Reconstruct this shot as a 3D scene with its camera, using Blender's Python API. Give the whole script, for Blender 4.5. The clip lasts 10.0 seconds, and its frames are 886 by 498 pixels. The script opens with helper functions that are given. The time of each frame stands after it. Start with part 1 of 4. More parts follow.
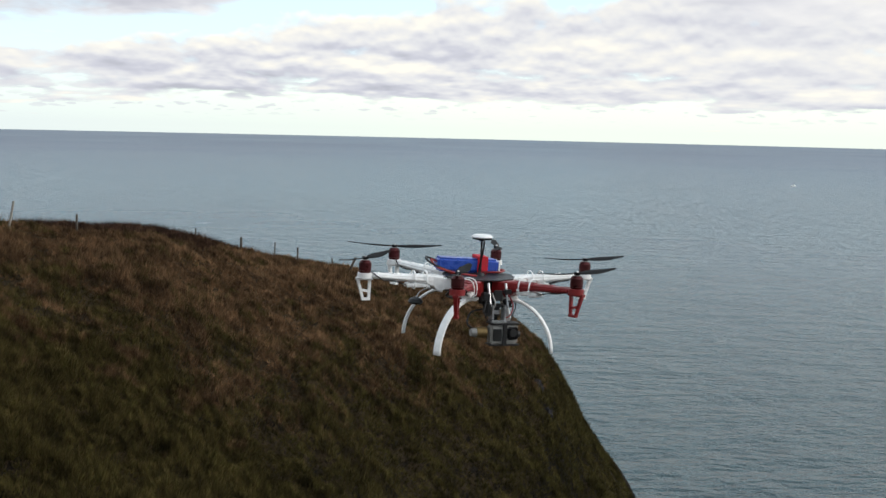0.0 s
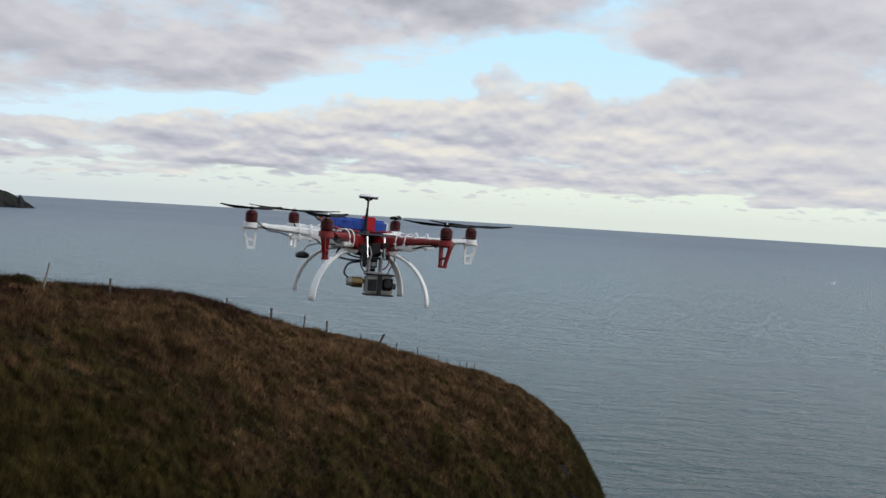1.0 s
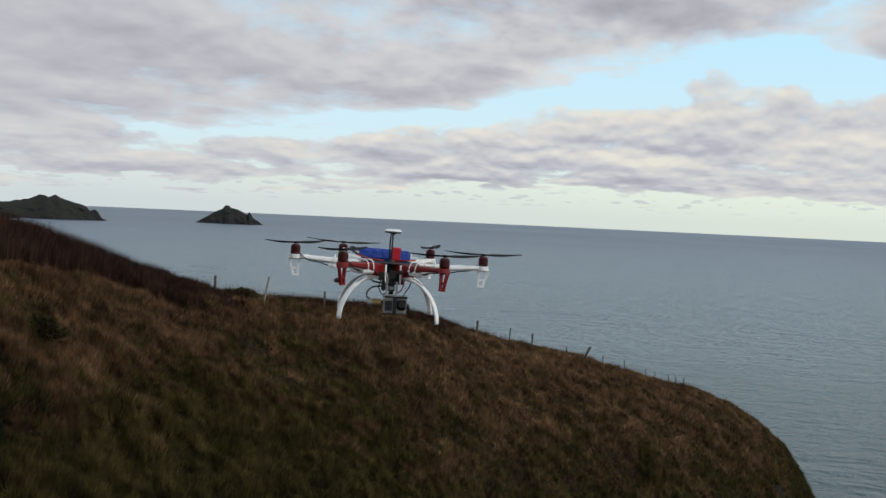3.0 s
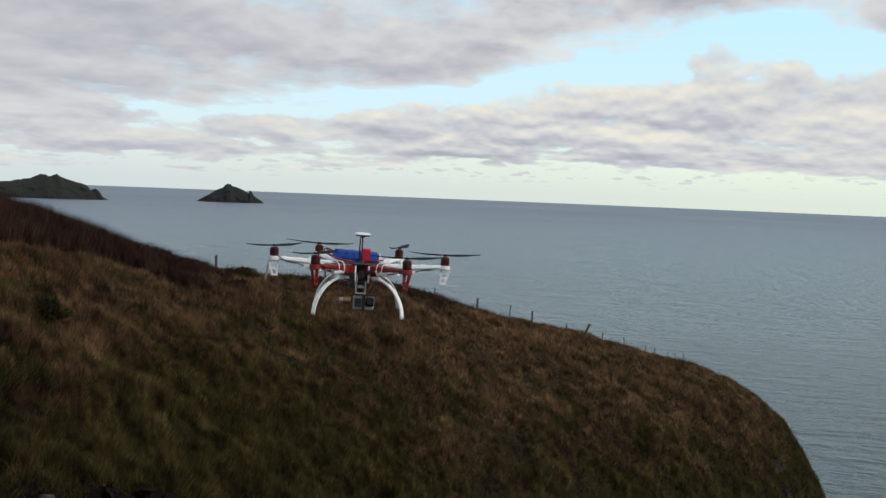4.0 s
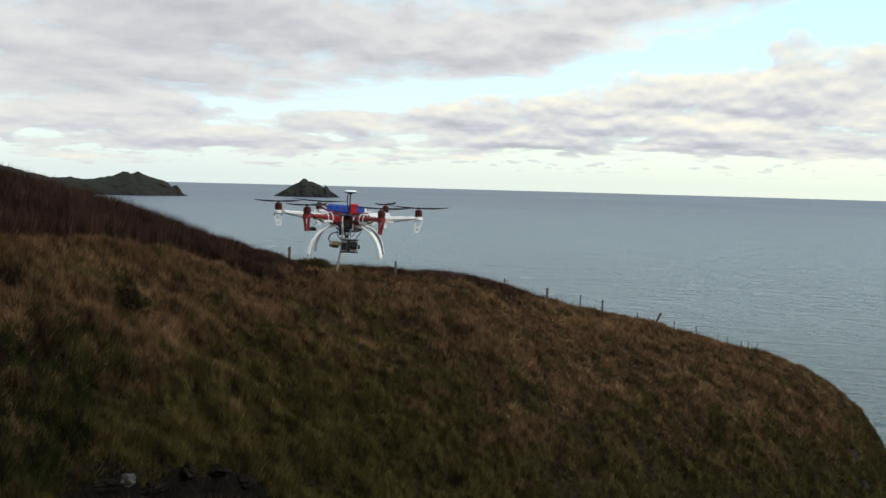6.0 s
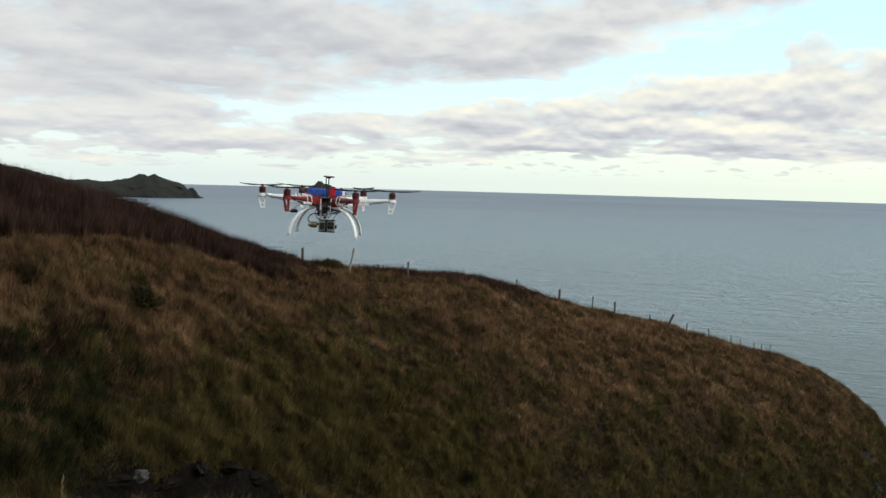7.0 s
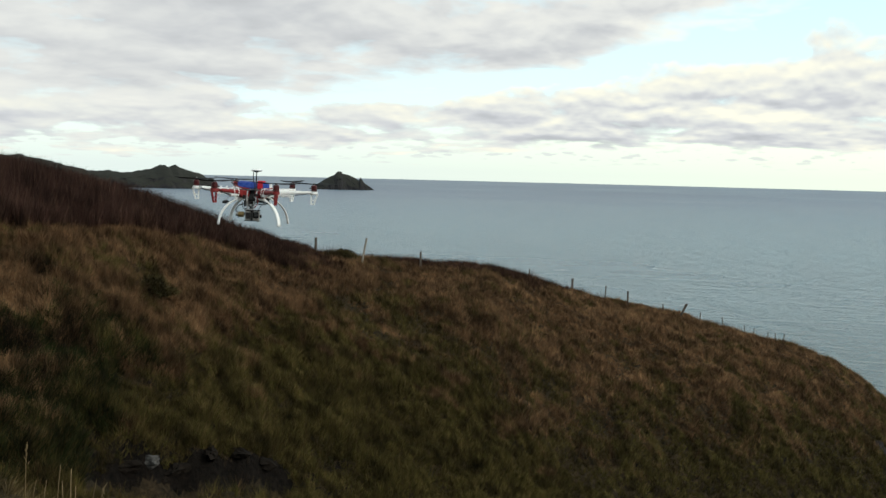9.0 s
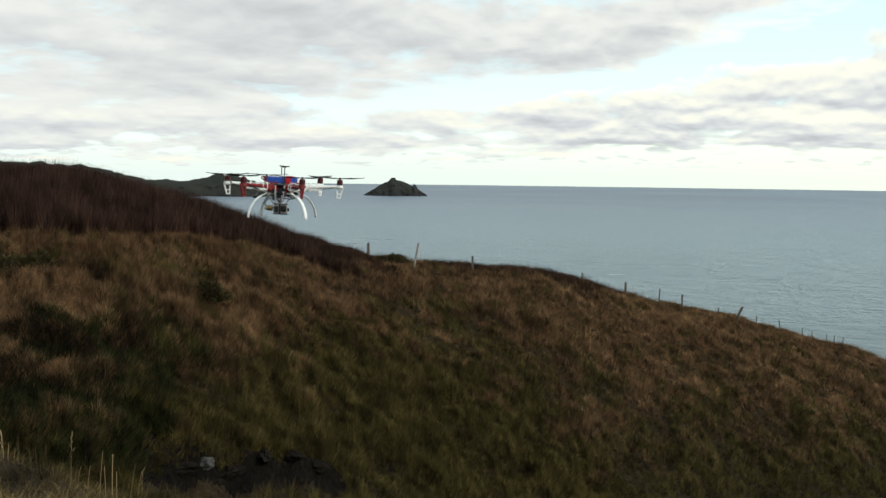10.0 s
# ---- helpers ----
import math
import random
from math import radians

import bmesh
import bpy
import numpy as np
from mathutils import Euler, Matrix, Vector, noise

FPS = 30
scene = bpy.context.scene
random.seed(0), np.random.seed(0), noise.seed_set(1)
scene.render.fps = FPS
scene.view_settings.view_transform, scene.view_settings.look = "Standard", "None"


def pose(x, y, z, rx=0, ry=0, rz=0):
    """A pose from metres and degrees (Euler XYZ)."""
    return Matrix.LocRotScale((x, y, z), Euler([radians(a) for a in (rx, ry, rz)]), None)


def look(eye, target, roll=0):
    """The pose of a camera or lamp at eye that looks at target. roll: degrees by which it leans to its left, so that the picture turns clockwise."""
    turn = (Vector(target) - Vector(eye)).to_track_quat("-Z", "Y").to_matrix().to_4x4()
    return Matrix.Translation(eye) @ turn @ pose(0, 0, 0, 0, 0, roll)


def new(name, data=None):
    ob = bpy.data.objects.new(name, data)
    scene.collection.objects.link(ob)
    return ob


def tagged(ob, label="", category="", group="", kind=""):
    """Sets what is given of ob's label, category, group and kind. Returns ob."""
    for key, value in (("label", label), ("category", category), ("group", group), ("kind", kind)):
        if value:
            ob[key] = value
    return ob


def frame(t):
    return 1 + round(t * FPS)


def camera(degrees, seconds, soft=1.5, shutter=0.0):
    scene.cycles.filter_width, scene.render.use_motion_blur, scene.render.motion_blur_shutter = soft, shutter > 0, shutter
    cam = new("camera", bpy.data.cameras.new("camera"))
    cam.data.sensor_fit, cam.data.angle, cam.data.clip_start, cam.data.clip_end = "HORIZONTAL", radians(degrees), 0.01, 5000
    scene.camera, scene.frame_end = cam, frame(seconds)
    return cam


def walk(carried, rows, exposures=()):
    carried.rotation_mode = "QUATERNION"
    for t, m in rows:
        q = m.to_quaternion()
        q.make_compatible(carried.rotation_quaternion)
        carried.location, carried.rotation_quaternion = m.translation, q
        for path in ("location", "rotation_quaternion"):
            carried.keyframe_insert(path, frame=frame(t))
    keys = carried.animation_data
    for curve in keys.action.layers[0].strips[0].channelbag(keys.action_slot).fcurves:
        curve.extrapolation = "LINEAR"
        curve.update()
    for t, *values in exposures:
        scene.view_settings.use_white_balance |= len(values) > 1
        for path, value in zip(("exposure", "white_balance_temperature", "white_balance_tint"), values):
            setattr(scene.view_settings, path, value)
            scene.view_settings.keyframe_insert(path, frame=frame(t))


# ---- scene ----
# ---- camera ----
cam = camera(45.26, 10.0, soft=1.5)
rows = [
    (0.0, -1.3000, 1.2903, 0.1726, 83.514, -1.303, -5.800),
    (0.5, -1.0747, 1.1947, 0.0151, 84.426, -2.270, -4.395),
    (1.0, -0.9399, 1.1289, -0.0994, 87.902, -3.452, -3.731),
    (1.5, -0.8039, 1.1810, -0.0819, 88.704, -3.657, -1.943),
    (2.0, -0.6255, 1.0365, -0.0787, 86.943, -2.503, -0.049),
    (2.5, -0.5173, 0.8216, -0.0509, 87.696, -2.414, 6.029),
    (2.7, -0.4681, 0.7643, -0.0345, 87.995, -2.534, 7.678),
    (3.8, -0.2709, 0.4417, 0.0590, 87.394, -2.791, 7.442),
    (4.0, -0.2454, 0.3829, 0.0798, 86.746, -2.263, 7.708),
    (4.5, -0.1255, 0.1954, 0.0302, 86.343, -1.816, 9.954),
    (5.0, -0.0000, 0.0011, 0.0004, 86.259, -1.686, 11.224),
    (5.5, 0.1253, -0.1424, -0.0041, 86.177, -1.502, 11.437),
    (7.0, 0.4946, -0.5578, -0.0845, 86.331, -1.542, 12.518),
    (7.5, 0.6403, -0.7008, -0.1167, 86.324, -1.436, 12.776),
    (8.0, 0.8142, -0.8057, -0.0941, 86.108, -0.792, 11.147),
    (8.5, 0.9541, -0.8445, -0.0529, 86.056, -1.438, 10.912),
    (9.0, 1.0560, -0.8871, -0.0569, 85.764, -1.368, 13.566),
    (9.5, 1.1383, -0.9423, -0.0766, 85.721, -1.166, 16.124),
    (10.0, 1.2439, -0.9971, -0.1121, 86.006, -0.695, 16.445),
]
EXPOSURES = ((0.0, 0.33, 6230, 8), (0.5, 0.29, 6230, 8), (1.0, -0.03, 6150, 10), (1.5, -0.28, 6150, 11), (2.0, -0.16, 6150, 10), (2.5, -0.10, 6200, 9),
             (4.0, 0.0, 6250, 7), (4.5, 0.12, 6280, 6), (5.5, 0.23, 6350, 5), (7.5, 0.27, 6420, 3), (9.0, 0.34, 6480, 1), (10.0, 0.41, 6500, 0))
walk(cam, [(t, pose(*p)) for t, *p in rows], EXPOSURES)

# ---- world, sun ----
SEA = -45.0            # sea level; the eye of the middle of the walk is near z = 0
SUN_AZ, SUN_EL = 105.0, 28.0
DIP = 0.537


def nd(nt, kind, **sets):
    n = nt.nodes.new(kind)
    for k, v in sets.items():
        n.inputs[k].default_value = v
    return n


def op(nt, kind, a, b=None, clamp=False):
    n = nt.nodes.new("ShaderNodeMath")
    n.operation, n.use_clamp = kind, clamp
    for i, v in enumerate((a, b)):
        if v is None:
            continue
        if isinstance(v, (int, float)):
            n.inputs[i].default_value = v
        else:
            nt.links.new(v, n.inputs[i])
    return n.outputs[0]


def ramp(nt, fac, *stops):
    n = nt.nodes.new("ShaderNodeValToRGB")
    el = n.color_ramp.elements
    while len(el) < len(stops):
        el.new(0.5)
    for e, (p, c) in zip(el, stops):
        e.position = p
        e.color = (*c, 1) if isinstance(c, tuple) else (c, c, c, 1)
    nt.links.new(fac, n.inputs[0])
    return n.outputs[0]


def mix(nt, fac, a, b, mode="MIX"):
    n = nt.nodes.new("ShaderNodeMix")
    n.data_type, n.blend_type = "RGBA", mode
    for i, v in ((0, fac), (6, a), (7, b)):
        if isinstance(v, (int, float)):
            n.inputs[i].default_value = v
        elif isinstance(v, tuple):
            n.inputs[i].default_value = (*v, 1)
        else:
            nt.links.new(v, n.inputs[i])
    return n.outputs[2]


def noise_tex(nt, vec, scale, detail=4.0, rough=0.55, distort=0.0):
    n = nd(nt, "ShaderNodeTexNoise", Scale=scale, Detail=detail, Roughness=rough, Distortion=distort)
    if vec is not None:
        nt.links.new(vec, n.inputs["Vector"])
    return n.outputs["Fac"]


def bell(nt, az, el, a0, e0, wa, we):
    """A soft oval in the sky round azimuth a0, elevation e0."""
    x = op(nt, "DIVIDE", op(nt, "SUBTRACT", az, a0), wa)
    y = op(nt, "DIVIDE", op(nt, "SUBTRACT", el, e0), we)
    r = op(nt, "ADD", op(nt, "MULTIPLY", x, x), op(nt, "MULTIPLY", y, y))
    return op(nt, "POWER", 2.718, op(nt, "MULTIPLY", r, -1.0))


def make_world():
    world = bpy.data.worlds.new("sky")
    scene.world = world
    world.use_nodes = True
    nt = world.node_tree
    nt.nodes.clear()
    sky = nt.nodes.new("ShaderNodeTexSky")
    sky.sky_type, sky.sun_disc = "NISHITA", False
    sky.sun_elevation, sky.sun_rotation = radians(SUN_EL), radians(SUN_AZ)
    sky.air_density, sky.dust_density, sky.ozone_density = 1.0, 0.6, 1.5
    co = nt.nodes.new("ShaderNodeTexCoord").outputs["Generated"]
    s = nt.nodes.new("ShaderNodeSeparateXYZ")
    nt.links.new(co, s.inputs[0])
    deg = 57.2958
    el = op(nt, "MULTIPLY", op(nt, "ARCSINE", s.outputs[2]), deg)
    az = op(nt, "MULTIPLY", op(nt, "ARCTAN2", s.outputs[0], s.outputs[1]), deg)
    # cloud deck: the direction laid out on a level layer
    h = op(nt, "ADD", op(nt, "MAXIMUM", s.outputs[2], 0.0), 0.045)
    c = nt.nodes.new("ShaderNodeCombineXYZ")
    nt.links.new(op(nt, "DIVIDE", s.outputs[0], h), c.inputs[0])
    nt.links.new(op(nt, "DIVIDE", s.outputs[1], h), c.inputs[1])
    c.inputs[2].default_value = 3.1
    deck = c.outputs[0]
    # the clouds in view: laid out in angles that close up towards the horizon, lit from above
    def layer(up, kaz=0.20, kel=0.55, seed=7.7):
        c2 = nt.nodes.new("ShaderNodeCombineXYZ")
        nt.links.new(op(nt, "MULTIPLY", az, kaz), c2.inputs[0])
        rise = op(nt, "LOGARITHM", op(nt, "ADD", op(nt, "MAXIMUM", op(nt, "ADD", el, up), 0.0), 0.8), 2.718)
        nt.links.new(op(nt, "MULTIPLY", rise, 3.2 * kel), c2.inputs[1])
        c2.inputs[2].default_value = seed
        return c2.outputs[0]

    def puffs(vec, detail=2.0, soften=0.5, bend=0.5):
        """Rounded heaps, high in the middle of each, about -0.4 to 0.4."""
        n = nd(nt, "ShaderNodeTexNoise", Scale=1.3, Detail=2.0)
        nt.links.new(vec, n.inputs["Vector"])
        v = nt.nodes.new("ShaderNodeVectorMath")
        v.operation = "MULTIPLY_ADD"
        nt.links.new(n.outputs["Color"], v.inputs[0])
        v.inputs[1].default_value = (bend, bend, 0.0)
        nt.links.new(vec, v.inputs[2])
        t = nt.nodes.new("ShaderNodeTexVoronoi")
        t.feature = "SMOOTH_F1"
        for key, value in (("Scale", 1.0), ("Detail", detail), ("Roughness", 0.5), ("Lacunarity", 2.3), ("Smoothness", soften)):
            t.inputs[key].default_value = value
        nt.links.new(v.outputs[0], t.inputs["Vector"])
        return op(nt, "SUBTRACT", 0.45, t.outputs["Distance"])
    wdeck = ramp(nt, op(nt, "DIVIDE", el, 40.0), (0.35, 0.0), (0.6, 1.0))      # overhead: the level layer
    bearing = op(nt, "DIVIDE", op(nt, "ADD", az, 45.0), 90.0, True)

    def edge(*keys):
        """A height in degrees that changes with the bearing."""
        return op(nt, "MULTIPLY", ramp(nt, bearing, *[((k + 45.0) / 90.0, v / 10.0) for k, v in keys]), 10.0)
    foot = edge((-40, 0.95), (-32, 1.0), (-20, 1.25), (-5, 1.5), (10, 1.55), (28, 1.35))
    crown = edge((-40, 4.2), (-26, 4.0), (-17.4, 3.4), (-12, 3.6), (-10, 4.0), (-2.5, 5.2), (2, 5.9), (6, 6.3), (12, 6.5), (16, 7.6), (22, 8.0))
    brim = edge((-40, 3.3), (-28.6, 3.2), (-21, 3.6), (-17.4, 4.0), (-12, 4.6), (-6.6, 5.7), (-4.2, 7.2), (0, 8.3), (5, 9.2), (10.4, 9.3), (13, 8.9), (15.5, 7.6), (18, 6.0), (28, 5.6))
    B, U = (0.19, 0.78, 2.2), (0.10, 0.80, 7.7)
    warp = op(nt, "SUBTRACT", noise_tex(nt, layer(0.0, 0.12, 0.6, 1.3), 1.0, 4.0), 0.5)

    def heap(up_by, fine):
        """The row of cumulus: heaps with frayed edges."""
        f = op(nt, "SUBTRACT", noise_tex(nt, layer(up_by, 0.42, 1.3, 5.2), 1.0, fine, 0.55, 0.1), 0.5)
        g = op(nt, "SUBTRACT", noise_tex(nt, layer(up_by, 0.09, 0.55, 9.2), 1.0, 2.0, 0.5), 0.5)
        return op(nt, "ADD", op(nt, "MULTIPLY", puffs(layer(up_by, *B)), 0.62), op(nt, "ADD", op(nt, "MULTIPLY", f, 0.75), op(nt, "MULTIPLY", g, 0.5)))
    # row of cumulus over a clear strip on the horizon
    nb = heap(0.0, 6.0)
    up = op(nt, "DIVIDE", op(nt, "SUBTRACT", el, foot), 0.40)
    down = op(nt, "DIVIDE", op(nt, "SUBTRACT", crown, el), 0.9)
    thick = op(nt, "MINIMUM", op(nt, "MINIMUM", up, down), 1.0)
    cb = op(nt, "ADD", op(nt, "ADD", op(nt, "MULTIPLY", op(nt, "MAXIMUM", thick, -1.5), 0.36), op(nt, "MULTIPLY", nb, 1.5)), 0.52)
    for a0, e0, wa, we, k in ((17.5, 2.9, 3.5, 0.35, 0.28), (10.0, 3.2, 1.6, 0.25, 0.18), (-24.0, 2.6, 1.6, 0.25, 0.15)):
        cb = op(nt, "SUBTRACT", cb, op(nt, "MULTIPLY", bell(nt, az, el, a0, e0, wa, we), k))
    wisps = op(nt, "ADD", puffs(layer(0.0, 0.9, 2.2, 4.4), 1.5), op(nt, "MULTIPLY", noise_tex(nt, layer(0.0, 0.15, 0.8, 4.4), 1.0, 2.0), 0.6))
    wisps = op(nt, "MULTIPLY", ramp(nt, wisps, (0.12, 0.0), (0.26, 1.0)), bell(nt, az, el, -4.0, 0.95, 60.0, 0.42))
    dens_b = ramp(nt, cb, (0.0, 0.0), (0.13, 0.7), (0.30, 1.0))
    s_b = op(nt, "SUBTRACT", heap(0.0, 3.0), heap(0.38, 3.0))
    s_b = op(nt, "ADD", s_b, op(nt, "MULTIPLY", op(nt, "SUBTRACT", puffs(layer(0.0, 0.30, 1.15, 8.1), 2.0, 0.25), puffs(layer(0.30, 0.30, 1.15, 8.1), 2.0, 0.25)), 0.35))
    s_b = op(nt, "ADD", s_b, op(nt, "MULTIPLY", op(nt, "SUBTRACT", noise_tex(nt, layer(0.0, 0.085, 0.75, 3.9), 1.0, 3.0, 0.55), 0.5), 1.1))
    lit_b = op(nt, "ADD", op(nt, "MULTIPLY", s_b, 1.0), op(nt, "ADD", 0.50, op(nt, "MULTIPLY", op(nt, "SUBTRACT", 0.36, cb), 0.16)))
    lit_b = op(nt, "ADD", lit_b, op(nt, "MULTIPLY", op(nt, "SUBTRACT", op(nt, "MINIMUM", up, 4.0), 2.0), 0.05))
    relief = ramp(nt, bearing, (0.12, 0.45), (0.32, 0.62), (0.46, 1.0), (0.58, 1.0), (0.74, 0.62))
    lit_b = op(nt, "ADD", ramp(nt, bearing, (0.2, 0.50), (0.5, 0.55), (0.75, 0.58)), op(nt, "MULTIPLY", op(nt, "SUBTRACT", lit_b, 0.54), op(nt, "MULTIPLY", relief, 0.95)))
    col_b = ramp(nt, lit_b, (0.12, (4.5, 4.45, 4.85)), (0.36, (5.6, 5.5, 5.95)), (0.56, (7.1, 6.9, 6.85)), (0.84, (9.0, 8.4, 7.3)))
    # the broad grey deck above, its brim cut by a wedge of blue

    def blanket(up_by, fine):
        """The deck: long soft rolls with some broken heaps."""
        f = op(nt, "SUBTRACT", noise_tex(nt, layer(up_by, *U), 1.0, fine, 0.50, 0.1), 0.5)
        return op(nt, "ADD", f, op(nt, "MULTIPLY", puffs(layer(up_by, 0.17, 1.3, 6.1), 3.0, 0.5), 0.36))
    nu = blanket(0.0, 8.0)
    inside = op(nt, "DIVIDE", op(nt, "SUBTRACT", op(nt, "ADD", el, op(nt, "MULTIPLY", warp, 2.0)), brim), 0.75)
    cu = op(nt, "ADD", op(nt, "ADD", op(nt, "MULTIPLY", op(nt, "MAXIMUM", op(nt, "MINIMUM", inside, 1.3), -1.3), 0.36), op(nt, "MULTIPLY", nu, 1.7)), 0.34)
    dens_u = ramp(nt, cu, (0.0, 0.0), (0.14, 0.55), (0.36, 1.0))
    s_u = op(nt, "SUBTRACT", blanket(0.0, 3.0), blanket(0.6, 3.0))
    grain = op(nt, "MULTIPLY", op(nt, "SUBTRACT", noise_tex(nt, layer(0.0, 0.30, 1.9, 5.5), 1.0, 4.0, 0.5, 0.1), 0.5), 0.45)
    lit_u = op(nt, "ADD", op(nt, "ADD", 0.46, op(nt, "ADD", op(nt, "MULTIPLY", s_u, 1.2), grain)), op(nt, "MULTIPLY", op(nt, "SUBTRACT", 0.48, cu), 0.34))
    lit_u = op(nt, "ADD", ramp(nt, bearing, (0.2, 0.53), (0.5, 0.56), (0.75, 0.60)), op(nt, "MULTIPLY", op(nt, "SUBTRACT", lit_u, 0.54), op(nt, "MULTIPLY", relief, 1.15)))
    col_u = ramp(nt, lit_u, (0.14, (4.2, 4.15, 4.45)), (0.36, (5.35, 5.25, 5.6)), (0.56, (6.75, 6.55, 6.65)), (0.84, (8.3, 7.9, 7.5)))
    deck_n = noise_tex(nt, deck, 0.85, 7.0, 0.6, 0.35)
    dens_o = ramp(nt, deck_n, (0.34, 0.0), (0.5, 1.0))
    col_o = ramp(nt, noise_tex(nt, deck, 1.9, 5.0, 0.55, 0.2), (0.3, (4.6, 4.5, 4.8)), (0.7, (7.6, 7.4, 7.2)))
    clear = sky.outputs[0]
    height = op(nt, "DIVIDE", op(nt, "MAXIMUM", el, 0.0), 10.0)
    cool = ramp(nt, height, (0.0, (7.5, 8.1, 8.2)), (0.16, (8.3, 9.0, 8.7)), (0.42, (7.9, 9.9, 10.8)), (0.95, (7.0, 10.2, 11.8)))
    warm = ramp(nt, height, (0.0, (8.8, 9.3, 8.2)), (0.16, (9.8, 10.5, 8.8)), (0.42, (8.2, 10.2, 10.8)), (0.95, (7.0, 10.2, 11.8)))
    clear = mix(nt, 0.85, clear, mix(nt, ramp(nt, bearing, (0.20, 0.0), (0.60, 1.0)), cool, warm))
    out = mix(nt, op(nt, "MULTIPLY", wisps, 0.7), clear, (6.1, 6.0, 6.3))
    out = mix(nt, dens_b, out, col_b)
    out = mix(nt, dens_u, out, col_u)
    out = mix(nt, wdeck, out, mix(nt, dens_o, clear, col_o))
    bg = nt.nodes.new("ShaderNodeBackground")
    bg.inputs[1].default_value = 0.096
    nt.links.new(out, bg.inputs[0])
    o = nt.nodes.new("ShaderNodeOutputWorld")
    nt.links.new(bg.outputs[0], o.inputs[0])


make_world()
sun = new("sun", bpy.data.lights.new("sun", "SUN"))
sun.data.energy, sun.data.angle, sun.data.color = 1.3, radians(14), (1.0, 0.93, 0.84)
sun.matrix_world = look((0, 0, 0), (-math.sin(radians(SUN_AZ)) * math.cos(radians(SUN_EL)),
                                    -math.cos(radians(SUN_AZ)) * math.cos(radians(SUN_EL)), -math.sin(radians(SUN_EL))))
scene.view_settings.exposure = 0.0


# ---- materials ----
def material(name, rough=0.6, metal=0.0, color=(0.5, 0.5, 0.5)):
    m = bpy.data.materials.new(name)
    m.use_nodes = True
    b = m.node_tree.nodes["Principled BSDF"]
    b.inputs["Base Color"].default_value = (*color, 1)
    b.inputs["Roughness"].default_value, b.inputs["Metallic"].default_value = rough, metal
    return m, m.node_tree, b


def place(nt):
    return nt.nodes.new("ShaderNodeNewGeometry").outputs["Position"]


def local(nt):
    return nt.nodes.new("ShaderNodeTexCoord").outputs["Object"]


def bump(nt, bsdf, height, strength=0.3, distance=0.02):
    n = nd(nt, "ShaderNodeBump", Strength=strength, Distance=distance)
    nt.links.new(height, n.inputs["Height"])
    nt.links.new(n.outputs[0], bsdf.inputs["Normal"])


def worn(name, color, rough=0.5, metal=0.0, scale=60.0, spread=0.25, dirt=(0.05, 0.045, 0.04), amount=0.25, relief=0.15):
    """Paint, plastic or metal with a fine grain and smudges."""
    m, nt, b = material(name, rough, metal)
    co = local(nt)
    a = noise_tex(nt, co, scale, 5.0)
    big = noise_tex(nt, co, scale * 0.22, 3.0)
    lo = tuple(v * (1 - spread) for v in color)
    hi = tuple(min(1.0, v * (1 + spread * 0.5)) for v in color)
    col = ramp(nt, a, (0.3, lo), (0.7, hi))
    col = mix(nt, op(nt, "MULTIPLY", ramp(nt, big, (0.5, 0.0), (0.75, 1.0)), amount), col, dirt)
    nt.links.new(col, b.inputs["Base Color"])
    nt.links.new(ramp(nt, a, (0.3, max(0.05, rough - 0.12)), (0.7, min(1.0, rough + 0.12))), b.inputs["Roughness"])
    bump(nt, b, a, relief, 0.002)
    return m


def downslope(nt, s):
    """0 on the line of the hilltop, about 1 at the slope's foot: greener growth, gully shade put into its colour."""
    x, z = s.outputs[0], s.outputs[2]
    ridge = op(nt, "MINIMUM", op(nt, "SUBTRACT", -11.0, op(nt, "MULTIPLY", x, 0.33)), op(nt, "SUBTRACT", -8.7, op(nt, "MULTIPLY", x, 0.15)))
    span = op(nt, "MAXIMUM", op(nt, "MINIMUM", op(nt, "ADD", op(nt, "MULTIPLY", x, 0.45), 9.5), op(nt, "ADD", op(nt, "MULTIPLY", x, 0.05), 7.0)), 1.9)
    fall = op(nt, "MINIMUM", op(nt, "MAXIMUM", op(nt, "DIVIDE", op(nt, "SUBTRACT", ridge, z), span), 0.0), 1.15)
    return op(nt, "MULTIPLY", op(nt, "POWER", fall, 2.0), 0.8)


